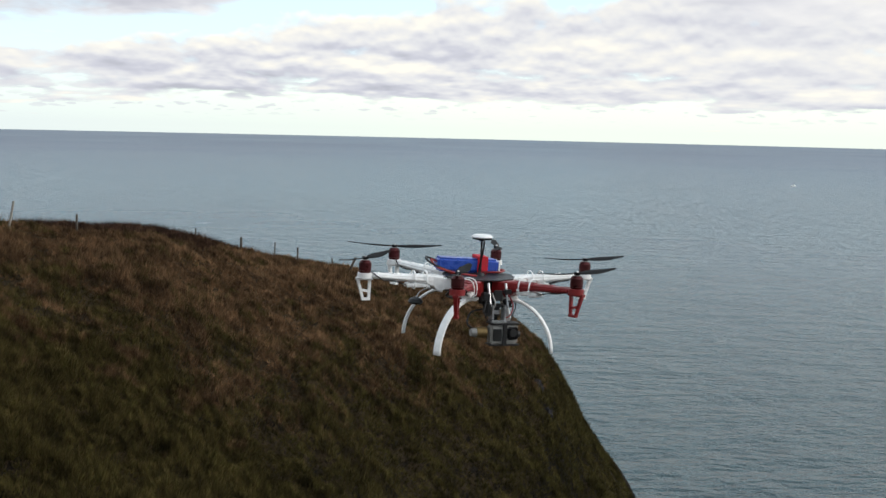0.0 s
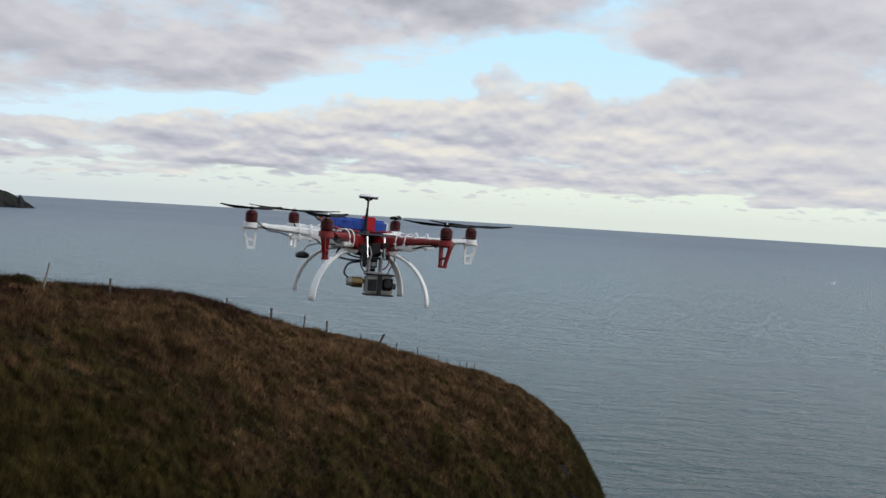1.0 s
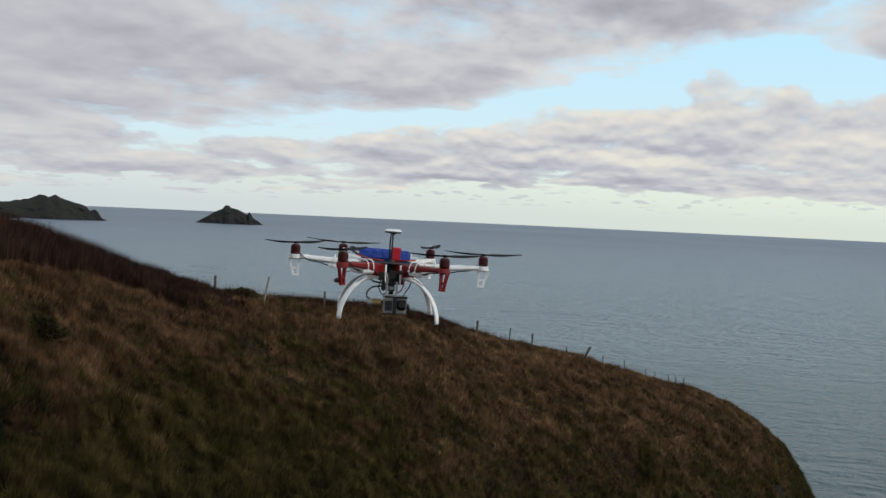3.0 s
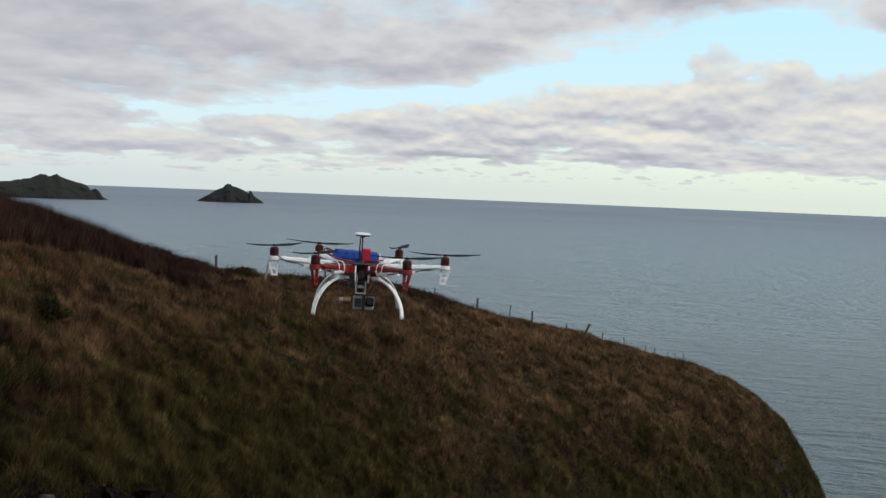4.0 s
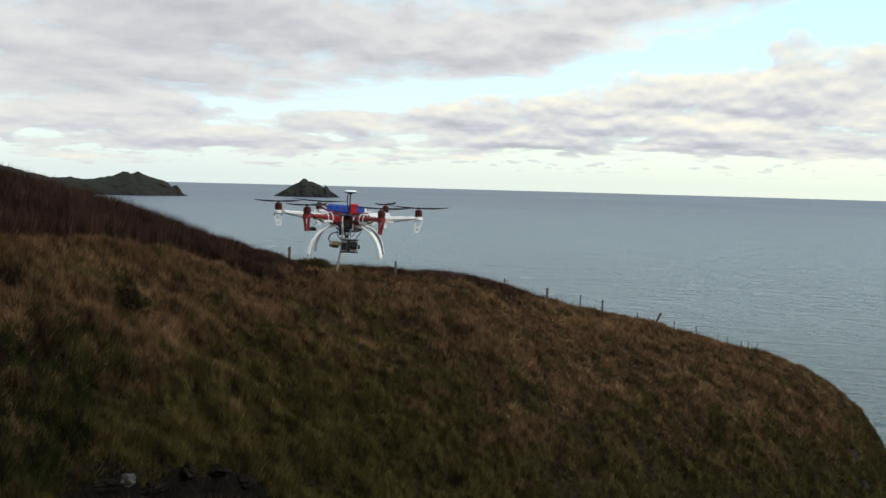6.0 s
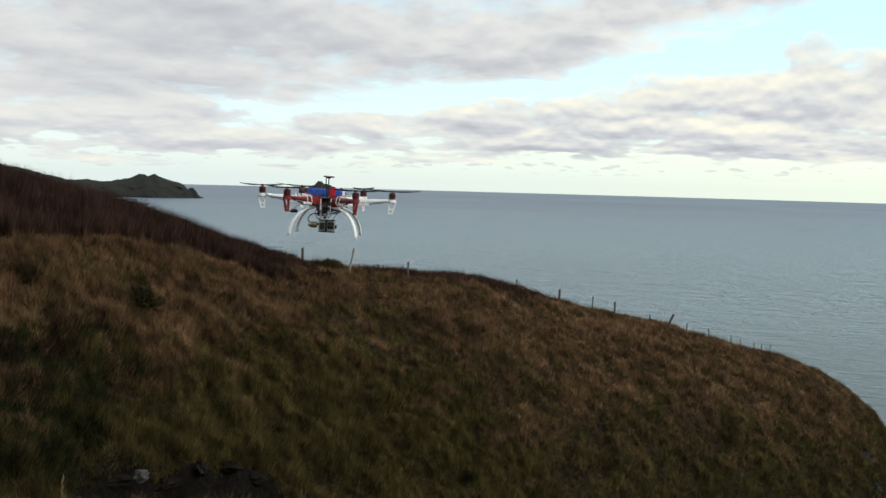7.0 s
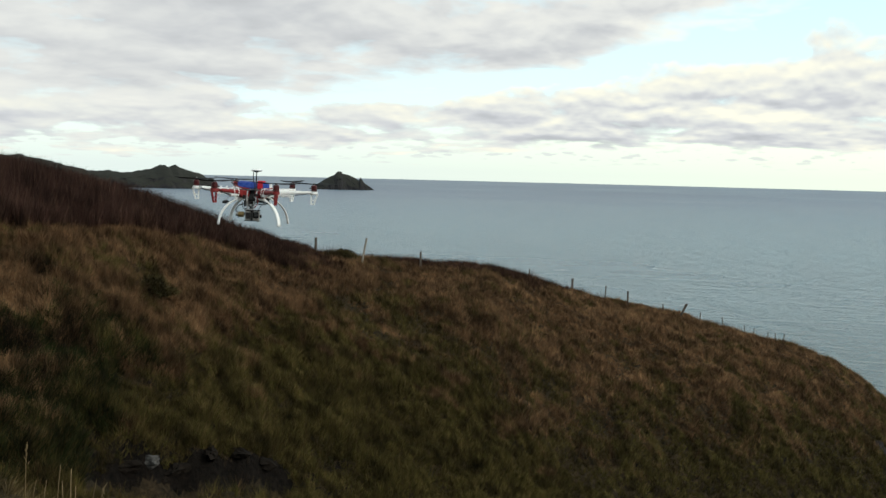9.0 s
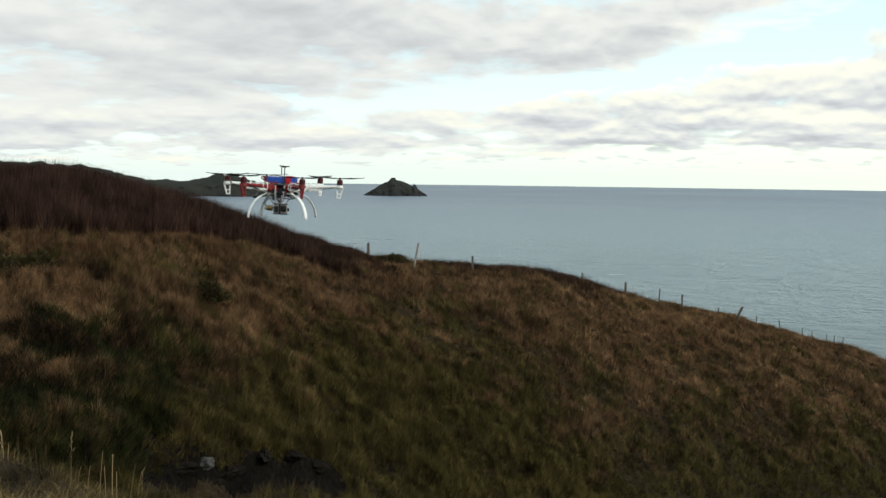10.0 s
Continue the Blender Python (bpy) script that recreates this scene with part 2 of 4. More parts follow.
def ground_material():
    m, nt, b = material("turf", 0.95)
    p = place(nt)
    big = noise_tex(nt, p, 0.09, 4.0)
    mid = noise_tex(nt, p, 0.6, 5.0, 0.6)
    fine = noise_tex(nt, p, 5.0, 6.0, 0.65)
    brown = ramp(nt, fine, (0.3, (0.014, 0.010, 0.006)), (0.55, (0.036, 0.025, 0.014)), (0.75, (0.07, 0.048, 0.026)))
    green = ramp(nt, fine, (0.3, (0.010, 0.011, 0.005)), (0.6, (0.024, 0.027, 0.010)), (0.8, (0.05, 0.048, 0.02)))
    s = nt.nodes.new("ShaderNodeSeparateXYZ")
    nt.links.new(p, s.inputs[0])
    low = downslope(nt, s)
    # Greener downhill, and darker: the gully's shade is put into the turf colour.
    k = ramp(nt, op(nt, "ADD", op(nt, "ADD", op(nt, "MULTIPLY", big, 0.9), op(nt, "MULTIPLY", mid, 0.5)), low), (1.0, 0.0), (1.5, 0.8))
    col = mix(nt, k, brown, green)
    col = mix(nt, ramp(nt, mid, (0.35, 0.55), (0.55, 0.0)), col, (0.016, 0.013, 0.008))
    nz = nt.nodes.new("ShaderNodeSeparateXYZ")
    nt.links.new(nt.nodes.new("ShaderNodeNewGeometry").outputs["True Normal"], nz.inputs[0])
    # Bare earth on steep faces, near black: the cut's shade is in its colour.
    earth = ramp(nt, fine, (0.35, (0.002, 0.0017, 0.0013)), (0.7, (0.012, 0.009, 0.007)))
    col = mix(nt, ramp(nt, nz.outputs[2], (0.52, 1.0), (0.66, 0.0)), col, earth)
    nt.links.new(col, b.inputs["Base Color"])
    b.inputs["Specular IOR Level"].default_value = 0.1
    bump(nt, b, fine, 0.8, 0.25)
    return m


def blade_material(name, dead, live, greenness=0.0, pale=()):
    """Grass or stems, each of its own tone; greener in patches and lower down the slope, where shade is put into the
    colour.
    """
    m, nt, b = material(name, 0.9)
    b.inputs["Specular IOR Level"].default_value = 0.1
    g = nt.nodes.new("ShaderNodeNewGeometry")
    p, rnd = g.outputs["Position"], g.outputs["Random Per Island"]
    flat = nt.nodes.new("ShaderNodeVectorMath")
    flat.operation = "MULTIPLY"
    flat.inputs[1].default_value = (1.0, 1.0, 0.15)
    nt.links.new(p, flat.inputs[0])
    ground = flat.outputs[0]
    big = noise_tex(nt, p, 0.09, 4.0)
    mid = noise_tex(nt, p, 0.55, 4.0, 0.6)
    s = nt.nodes.new("ShaderNodeSeparateXYZ")
    nt.links.new(p, s.inputs[0])
    low = downslope(nt, s)
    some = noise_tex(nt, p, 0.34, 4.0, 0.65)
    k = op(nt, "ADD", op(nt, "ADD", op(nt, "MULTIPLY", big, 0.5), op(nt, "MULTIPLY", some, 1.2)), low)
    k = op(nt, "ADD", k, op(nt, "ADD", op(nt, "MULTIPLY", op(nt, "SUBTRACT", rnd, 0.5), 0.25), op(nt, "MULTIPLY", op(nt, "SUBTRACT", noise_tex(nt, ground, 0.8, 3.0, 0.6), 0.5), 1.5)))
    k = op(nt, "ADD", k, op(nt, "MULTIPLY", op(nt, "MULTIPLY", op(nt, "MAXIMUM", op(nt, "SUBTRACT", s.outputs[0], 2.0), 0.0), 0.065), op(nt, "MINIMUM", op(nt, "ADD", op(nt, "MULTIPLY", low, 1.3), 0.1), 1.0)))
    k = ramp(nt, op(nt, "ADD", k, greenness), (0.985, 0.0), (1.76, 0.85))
    a = ramp(nt, rnd, *[(i / (len(dead) - 1), c) for i, c in enumerate(dead)])
    if pale:
        # Paler uphill and seaward: brighter light there is put into the straw colour.
        seaward = op(nt, "MULTIPLY", op(nt, "ADD", s.outputs[0], 22.0), 0.009)
        dry = op(nt, "ADD", op(nt, "ADD", op(nt, "MULTIPLY", low, -0.45), op(nt, "ADD", seaward, 0.04)), op(nt, "MULTIPLY", noise_tex(nt, p, 0.22, 4.0), 1.3))
        dry = ramp(nt, dry, (0.42, 0.0), (1.0, 0.9))
        a = mix(nt, dry, a, ramp(nt, rnd, *[(i / (len(pale) - 1), c) for i, c in enumerate(pale)]))
    d = ramp(nt, rnd, *[(i / (len(live) - 1), c) for i, c in enumerate(live)])
    if pale:
        # The same seaward brightening, put into the live grass colour.
        d = mix(nt, op(nt, "MULTIPLY", ramp(nt, seaward, (0.05, 0.0), (0.40, 1.0)), 0.3), d, (0.115, 0.120, 0.032))
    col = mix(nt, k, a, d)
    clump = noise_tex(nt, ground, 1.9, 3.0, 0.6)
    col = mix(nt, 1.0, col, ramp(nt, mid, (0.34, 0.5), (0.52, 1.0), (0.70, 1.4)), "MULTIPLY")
    # Tone at random by clump; its dark end stands in for shaded hollows.
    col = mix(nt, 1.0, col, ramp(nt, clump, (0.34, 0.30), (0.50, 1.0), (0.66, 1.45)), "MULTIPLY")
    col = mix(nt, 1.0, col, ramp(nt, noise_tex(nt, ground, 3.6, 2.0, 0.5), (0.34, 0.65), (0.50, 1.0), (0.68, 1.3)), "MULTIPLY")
    col = mix(nt, 1.0, col, (0.76, 0.725, 0.70), "MULTIPLY")
    nt.links.new(col, b.inputs["Base Color"])
    return m


def sea_material():
    m, nt, b = material("sea_water", 0.16)
    p = place(nt)
    mp = nt.nodes.new("ShaderNodeMapping")
    mp.inputs["Scale"].default_value = (0.45, 1.0, 1.0)
    mp.inputs["Rotation"].default_value = (0, 0, radians(-12))
    nt.links.new(p, mp.inputs[0])
    v = mp.outputs[0]
    swell = noise_tex(nt, v, 0.05, 3.0, 0.5)
    chop = noise_tex(nt, v, 0.17, 5.0, 0.62)
    ripple = noise_tex(nt, v, 0.55, 4.0, 0.6)
    h = op(nt, "ADD", op(nt, "ADD", op(nt, "MULTIPLY", swell, 1.6), op(nt, "MULTIPLY", chop, 4.2)), op(nt, "MULTIPLY", ripple, 1.7))
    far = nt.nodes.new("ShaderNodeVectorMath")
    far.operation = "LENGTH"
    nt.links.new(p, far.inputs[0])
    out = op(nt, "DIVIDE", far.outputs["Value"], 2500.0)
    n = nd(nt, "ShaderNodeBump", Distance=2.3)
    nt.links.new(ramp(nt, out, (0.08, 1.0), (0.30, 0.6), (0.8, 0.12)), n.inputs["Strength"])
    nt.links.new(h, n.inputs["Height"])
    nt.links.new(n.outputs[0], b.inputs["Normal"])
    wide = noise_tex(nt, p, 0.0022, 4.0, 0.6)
    mid_sea = ramp(nt, wide, (0.35, (0.130, 0.198, 0.238)), (0.65, (0.195, 0.272, 0.310)))
    # Far water: the dark cloud-shadow band below the horizon, put into the colour.
    far_dim = ramp(nt, wide, (0.35, (0.092, 0.134, 0.188)), (0.65, (0.132, 0.182, 0.236)))
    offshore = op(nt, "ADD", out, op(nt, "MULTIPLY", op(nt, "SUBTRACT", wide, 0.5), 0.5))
    # Near water: weaker reflection seen from steeper above, put into a darker colour.
    near_dim = ramp(nt, wide, (0.35, (0.072, 0.128, 0.150)), (0.65, (0.108, 0.172, 0.192)))
    col = mix(nt, ramp(nt, offshore, (0.30, 0.0), (0.75, 1.0)), mid_sea, far_dim)
    col = mix(nt, ramp(nt, out, (0.06, 1.0), (0.16, 0.0)), col, near_dim)
    nt.links.new(col, b.inputs["Base Color"])
    nt.links.new(ramp(nt, op(nt, "ADD", op(nt, "MULTIPLY", out, 0.5), op(nt, "MULTIPLY", wide, 0.5)), (0.2, 0.22), (0.7, 0.42)), b.inputs["Roughness"])
    b.inputs["IOR"].default_value = 1.33
    return m


def rock_material(name, dark, light, scale=0.05, turf=None):
    m, nt, b = material(name, 0.9)
    b.inputs["Specular IOR Level"].default_value = 0.05
    p = place(nt)
    a = noise_tex(nt, p, scale, 7.0, 0.65, 0.3)
    c = noise_tex(nt, p, scale * 5, 5.0, 0.6)
    col = ramp(nt, a, (0.32, dark), (0.68, light))
    col = mix(nt, 0.35, col, ramp(nt, c, (0.3, dark), (0.7, light)))
    if turf:
        n = nt.nodes.new("ShaderNodeSeparateXYZ")
        nt.links.new(nt.nodes.new("ShaderNodeNewGeometry").outputs["Normal"], n.inputs[0])
        col = mix(nt, ramp(nt, op(nt, "ADD", n.outputs[2], op(nt, "MULTIPLY", a, 0.4)), (0.8, 0.0), (1.05, 0.9)), col, turf)
    nt.links.new(col, b.inputs["Base Color"])
    bump(nt, b, op(nt, "ADD", a, c), 0.6, 0.12 / scale * 0.2)
    return m


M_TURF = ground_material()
STRAW = [(0.108, 0.062, 0.032), (0.130, 0.077, 0.040), (0.118, 0.065, 0.034), (0.160, 0.102, 0.054), (0.124, 0.069, 0.036), (0.145, 0.088, 0.045)]
GREEN = [(0.044, 0.046, 0.010), (0.074, 0.079, 0.017), (0.088, 0.066, 0.024), (0.124, 0.096, 0.038), (0.055, 0.063, 0.012)]
# Paler straw that carries the brighter light of hilltop and seaward slope.
STRAW_LIT = [(0.215, 0.126, 0.068), (0.27, 0.172, 0.094), (0.235, 0.137, 0.074), (0.32, 0.218, 0.122), (0.25, 0.154, 0.082)]
M_GRASS = blade_material("rough_grass", STRAW, GREEN, -0.05, STRAW_LIT)
M_STALK = blade_material("dry_stalks", [(0.30, 0.22, 0.12), (0.42, 0.33, 0.2)], [(0.30, 0.22, 0.12), (0.34, 0.26, 0.14)])
M_STEM = blade_material("bramble_stems", [(0.040, 0.020, 0.017), (0.060, 0.031, 0.025), (0.032, 0.017, 0.014), (0.072, 0.040, 0.030), (0.044, 0.023, 0.019), (0.14, 0.09, 0.065)],
                        [(0.028, 0.016, 0.011), (0.035, 0.02, 0.012)], -0.4)
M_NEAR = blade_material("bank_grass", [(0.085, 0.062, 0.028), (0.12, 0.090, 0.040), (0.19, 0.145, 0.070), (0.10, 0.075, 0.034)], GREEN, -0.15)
M_BUSH = blade_material("gorse", [(0.045, 0.040, 0.016), (0.080, 0.068, 0.028), (0.065, 0.048, 0.022)], [(0.035, 0.033, 0.014), (0.065, 0.06, 0.025)])
M_BRAMBLE = blade_material("bramble_leaves", [(0.020, 0.016, 0.010), (0.034, 0.022, 0.014), (0.028, 0.028, 0.010)], [(0.016, 0.024, 0.007), (0.030, 0.042, 0.010), (0.022, 0.020, 0.010)], 0.2)
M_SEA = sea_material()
M_CLIFF = rock_material("island_rock", (0.012, 0.012, 0.014), (0.048, 0.046, 0.048), 0.09, (0.030, 0.031, 0.026))
# Brown rock taken near black to hold the shadow of the stream's cut.
M_ROCK = rock_material("gully_rock", (0.004, 0.0035, 0.003), (0.018, 0.014, 0.011), 2.4)
M_PALE = rock_material("pale_rock", (0.006, 0.006, 0.006), (0.12, 0.115, 0.11), 5.0)
M_EDGE = rock_material("cliff_edge_rock", (0.010, 0.009, 0.010), (0.050, 0.047, 0.049), 2.5)
M_POST = worn("weathered_post", (0.10, 0.085, 0.07), 0.9, scale=9.0, spread=0.4, amount=0.5, relief=0.6)
M_POST_PALE = worn("silvered_post", (0.30, 0.27, 0.23), 0.9, scale=9.0, spread=0.4, amount=0.4, relief=0.6)
M_WHITE = worn("white_nylon", (0.90, 0.90, 0.89), 0.32, scale=70, spread=0.03, dirt=(0.5, 0.48, 0.45), amount=0.08)
M_LEG = worn("leg_nylon", (0.93, 0.93, 0.92), 0.3, scale=70, spread=0.03, dirt=(0.6, 0.58, 0.55), amount=0.06)
M_RED = worn("red_nylon", (0.23, 0.011, 0.012), 0.42, scale=70, spread=0.25, amount=0.25)
M_MOTOR = worn("maroon_motor", (0.075, 0.010, 0.012), 0.35, 0.5, scale=90, spread=0.3)
M_BLACK = worn("black_plastic", (0.009, 0.009, 0.010), 0.5, scale=80, spread=0.3, dirt=(0.03, 0.028, 0.026))
M_CARBON = worn("prop_carbon", (0.007, 0.0072, 0.008), 0.75, scale=120, spread=0.3, dirt=(0.015, 0.015, 0.015))
M_CARBON.node_tree.nodes["Principled BSDF"].inputs["Specular IOR Level"].default_value = 0.15
M_BLUE = worn("blue_wrap", (0.035, 0.095, 0.46), 0.32, scale=45, spread=0.2, amount=0.15)
M_STRAP = worn("red_strap", (0.62, 0.010, 0.030), 0.75, scale=160, spread=0.25, relief=0.4)
M_STEEL = worn("bare_metal", (0.50, 0.50, 0.51), 0.36, 0.7, scale=90, spread=0.2)
M_BRASS = worn("brass_coil", (0.26, 0.18, 0.075), 0.38, 0.7, scale=140, spread=0.4)
M_CASE = worn("grey_case", (0.34, 0.33, 0.31), 0.35, 0.2, scale=90, spread=0.2)
M_GLASS = worn("lens_black", (0.006, 0.006, 0.008), 0.08, scale=60, spread=0.1, amount=0.05, relief=0.0)
M_WIRE = worn("red_wire", (0.30, 0.02, 0.02), 0.5, scale=90)


# ---- mesh helpers ----
def part(name, bm, mat, parent=None, label="", m=None):
    me = bpy.data.meshes.new(name)
    bm.normal_update()
    bm.to_mesh(me)
    bm.free()
    me.materials.append(mat)
    ob = new(name, me)
    if parent is not None:
        ob.parent = parent
    if m is not None:
        ob.matrix_basis = m
    return tagged(ob, label)


def smooth(ob):
    ob.data.polygons.foreach_set("use_smooth", [True] * len(ob.data.polygons))
    return ob


def sheet(name, verts, faces, mat, shade=True):
    """A mesh out of number arrays: faces all have the same count of corners."""
    me = bpy.data.meshes.new(name)
    v, f = np.asarray(verts, dtype=np.float32), np.asarray(faces, dtype=np.int32)
    n, k = f.shape
    me.vertices.add(len(v))
    me.vertices.foreach_set("co", v.ravel())
    me.loops.add(n * k)
    me.loops.foreach_set("vertex_index", f.ravel())
    me.polygons.add(n)
    me.polygons.foreach_set("loop_start", np.arange(n, dtype=np.int32) * k)
    me.polygons.foreach_set("loop_total", np.full(n, k, dtype=np.int32))
    me.update(calc_edges=True)
    me.polygons.foreach_set("use_smooth", np.full(n, shade))
    me.materials.append(mat)
    return new(name, me)


def box(bm, c, size, bevel=0.0, m=None, segs=2):
    r = bmesh.ops.create_cube(bm, size=1.0, matrix=Matrix.Translation(c) @ (m or Matrix()) @ Matrix.Diagonal((*size, 1)))
    if bevel:
        ed = list({e for v in r["verts"] for e in v.link_edges})
        bmesh.ops.bevel(bm, geom=ed, offset=bevel, segments=segs, affect="EDGES", clamp_overlap=True)


def rod(bm, a, b, r, r2=None, segs=16):
    a, b = Vector(a), Vector(b)
    d = b - a
    m = Matrix.Translation((a + b) / 2) @ d.to_track_quat("Z", "Y").to_matrix().to_4x4()
    bmesh.ops.create_cone(bm, cap_ends=True, segments=segs, radius1=r, radius2=r if r2 is None else r2, depth=d.length, matrix=m)


def beam(bm, a, b, w, h, w2=None, h2=None):
    """A bar from a to b, w wide and h high, tapering to w2, h2."""
    a, b = Vector(a), Vector(b)
    d = (b - a).normalized()
    side = d.cross(Vector((0, 0, 1)))
    side = side.normalized() if side.length > 1e-4 else Vector((1, 0, 0))
    up = side.cross(d)
    rings = []
    for p, ww, hh in ((a, w, h), (b, w if w2 is None else w2, h if h2 is None else h2)):
        rings.append([bm.verts.new(p + side * sx * ww / 2 + up * sz * hh / 2) for sx, sz in ((-1, -1), (1, -1), (1, 1), (-1, 1))])
    for i in range(4):
        j = (i + 1) % 4
        bm.faces.new((rings[0][i], rings[0][j], rings[1][j], rings[1][i]))
    bm.faces.new(rings[0][::-1])
    bm.faces.new(rings[1])


def sweep(bm, pts, w, h=None, segs=10, power=1.0):
    """A tube (or an oval or squarish bar) along points."""
    h = w if h is None else h
    pts = [Vector(p) for p in pts]
    rings = []
    for i, p in enumerate(pts):
        d = (pts[min(i + 1, len(pts) - 1)] - pts[max(i - 1, 0)]).normalized()
        side = d.cross(Vector((0, 0, 1)))
        side = side.normalized() if side.length > 1e-3 else (rings and last) or Vector((1, 0, 0))
        last = side
        up = side.cross(d)
        ring = []
        for k in range(segs):
            a = 2 * math.pi * k / segs
            ca, sa = math.cos(a), math.sin(a)
            ca, sa = math.copysign(abs(ca) ** power, ca), math.copysign(abs(sa) ** power, sa)
            ring.append(bm.verts.new(p + side * ca * w / 2 + up * sa * h / 2))
        rings.append(ring)
    for r0, r1 in zip(rings, rings[1:]):
        for k in range(segs):
            j = (k + 1) % segs
            bm.faces.new((r0[k], r0[j], r1[j], r1[k]))
    bm.faces.new(rings[0][::-1])
    bm.faces.new(rings[-1])


def curve_pts(ctrl, n=14):
    """A smooth line through control points."""
    c = [Vector(p) for p in ctrl]
    c = [c[0] * 2 - c[1]] + c + [c[-1] * 2 - c[-2]]
    out = []
    for i in range(1, len(c) - 2):
        p0, p1, p2, p3 = c[i - 1:i + 3]
        for k in range(n):
            t = k / n
            out.append(0.5 * ((2 * p1) + (p2 - p0) * t + (2 * p0 - 5 * p1 + 4 * p2 - p3) * t * t + (3 * p1 - p0 - 3 * p2 + p3) * t ** 3))
    return out + [c[-2]]


# ---- land ----
def fbm(x, y, z=0.0, scale=1.0, octaves=4, seed=0.0):
    """Fractal value noise of arrays x, y, about -1 to 1."""
    out, amp, total = np.zeros_like(x, dtype=float), 1.0, 0.0
    for o in range(octaves):
        s = scale * 2.03 ** o
        turn = 0.6 + 1.1 * o + seed
        ca, sb = math.cos(turn), math.sin(turn)
        u, v = (x * ca - y * sb) * s + seed * 17.3 + o * 5.1, (x * sb + y * ca) * s - seed * 9.7 + o * 3.3
        iu, iv = np.floor(u), np.floor(v)
        fu, fv = u - iu, v - iv
        fu, fv = fu * fu * (3 - 2 * fu), fv * fv * (3 - 2 * fv)

        def rnd(a, b):
            q = np.sin(a * 127.1 + b * 311.7 + seed * 7.7) * 43758.5453
            return q - np.floor(q)
        n = (rnd(iu, iv) * (1 - fu) + rnd(iu + 1, iv) * fu) * (1 - fv) + (rnd(iu, iv + 1) * (1 - fu) + rnd(iu + 1, iv + 1) * fu) * fv
        out += amp * (2 * n - 1)
        total += amp
        amp *= 0.5
    return out / total


# bearings (degrees clockwise from +y) and, for each, the brink of the near bank, the gully, the skyline of the hill
CREST_AZ = (-40, -38.7, -36.3, -35.1, -34, -32.5, -31.3, -30.3, -29.35, -26.4, -23.9, -20.9, -19.7, -16, -10.2, -8.97, -7.75, -5.64, -2.67, -0.34, 1.4,
            3.1, 5.8, 7.65, 9.2, 10.45, 11.1, 11.9, 12.8, 13.9, 15.5, 18, 22, 30)
CREST_EL = (0.5, 0.55, 0.62, 0.52, 0.24, -0.12, -0.41, -0.65, -0.90, -1.72, -2.68, -3.6, -3.95, -4.4, -4.63, -4.9, -5.3, -5.75, -6.35, -6.75, -7.15,
            -7.55, -8.0, -8.6, -9.5, -10.5, -11.5, -12.9, -14.65, -16.3, -18.5, -24, -33, -48)
AZ_K = (-180, -120, -80, -60, -45, -38, -30, -22, -10, 0, 8, 12, 16, 22, 30, 60, 100, 140, 180)
R_BRINK = (9, 9, 8, 7.8, 6.9, 5.8, 4.65, 3.5, 2.7, 2.4, 2.4, 2.4, 2.4, 2.4, 2.4, 2.6, 3, 6, 9)
R_GULLY = (30, 30, 28, 26, 26, 27, 30, 33, 41, 47, 52, 54, 54, 52, 48, 40, 36, 30, 30)
Z_GULLY = (-1.5, -1.5, -3, -5, -7.0, -8.2, -9.2, -11.2, -15.5, -20.5, -27, -32, -36, -43, -50, -52, -50, -12, -1.5)
R_CREST = (80, 80, 76, 64, 56, 54, 56, 63, 72, 83, 91, 90, 86, 78, 66, 48, 44, 60, 80)


def bearing_keys(az):
    rb, rg, zg, rc = (np.interp(az, AZ_K, k) for k in (R_BRINK, R_GULLY, Z_GULLY, R_CREST))
    el = np.interp(az, CREST_AZ, CREST_EL) - DIP - 0.20 - 0.06 * np.clip((az + 16) / 4, 0, 1) - 0.62 * np.clip((-20.2 - az) / 5.0, 0, 1)
    zc = rc * np.tan(np.radians(el))
    inland = np.clip((-40 - az) / 25, 0, 1) + np.clip((az - 118) / 40, 0, 1)
    zc = zc * (1 - inland) + inland * 2.5
    open_sea = np.clip((az - 22) / 10, 0, 1) * (1 - inland)
    zc = zc * (1 - open_sea) - 54 * open_sea
    zb = -56 * (1 - inland) + 6 * inland
    return rb, rg, zg, rc, zc, zb, inland


def channel(az):
    """How far out the stream's cut in the gully lies."""
    return 32.0 + 0.5 * (az + 28)


def cells(x, y, scale, seed):
    """Distance to the nearest of scattered points, in cells."""
    u, v = x * scale, y * scale
    iu, iv = np.floor(u), np.floor(v)
    best = np.full(np.shape(x), 9.0)
    for i in (-1, 0, 1):
        for j in (-1, 0, 1):
            a, b = iu + i, iv + j
            p = np.sin(a * 127.1 + b * 311.7 + seed * 7.7) * 43758.5453
            q = np.sin(a * 269.5 + b * 183.3 + seed * 3.1) * 43758.5453
            best = np.minimum(best, (a + p - np.floor(p) - u) ** 2 + (b + q - np.floor(q) - v) ** 2)
    return np.sqrt(best)


def hummocks(x, y):
    """Tussocks: rounded tops with sharp hollows between, one to two metres across."""
    wx, wy = x + 0.45 * fbm(x, y, scale=0.7, octaves=2, seed=21), y + 0.45 * fbm(x, y, scale=0.7, octaves=2, seed=22)
    a = 1 - 1.25 * cells(wx, wy, 0.62, 2) ** 1.3
    b = 1 - 1.25 * cells(wx, wy, 1.5, 5) ** 1.3
    return 0.34 * a + 0.13 * b + 0.26 * fbm(x, y, scale=0.30, octaves=2, seed=6) - 0.265


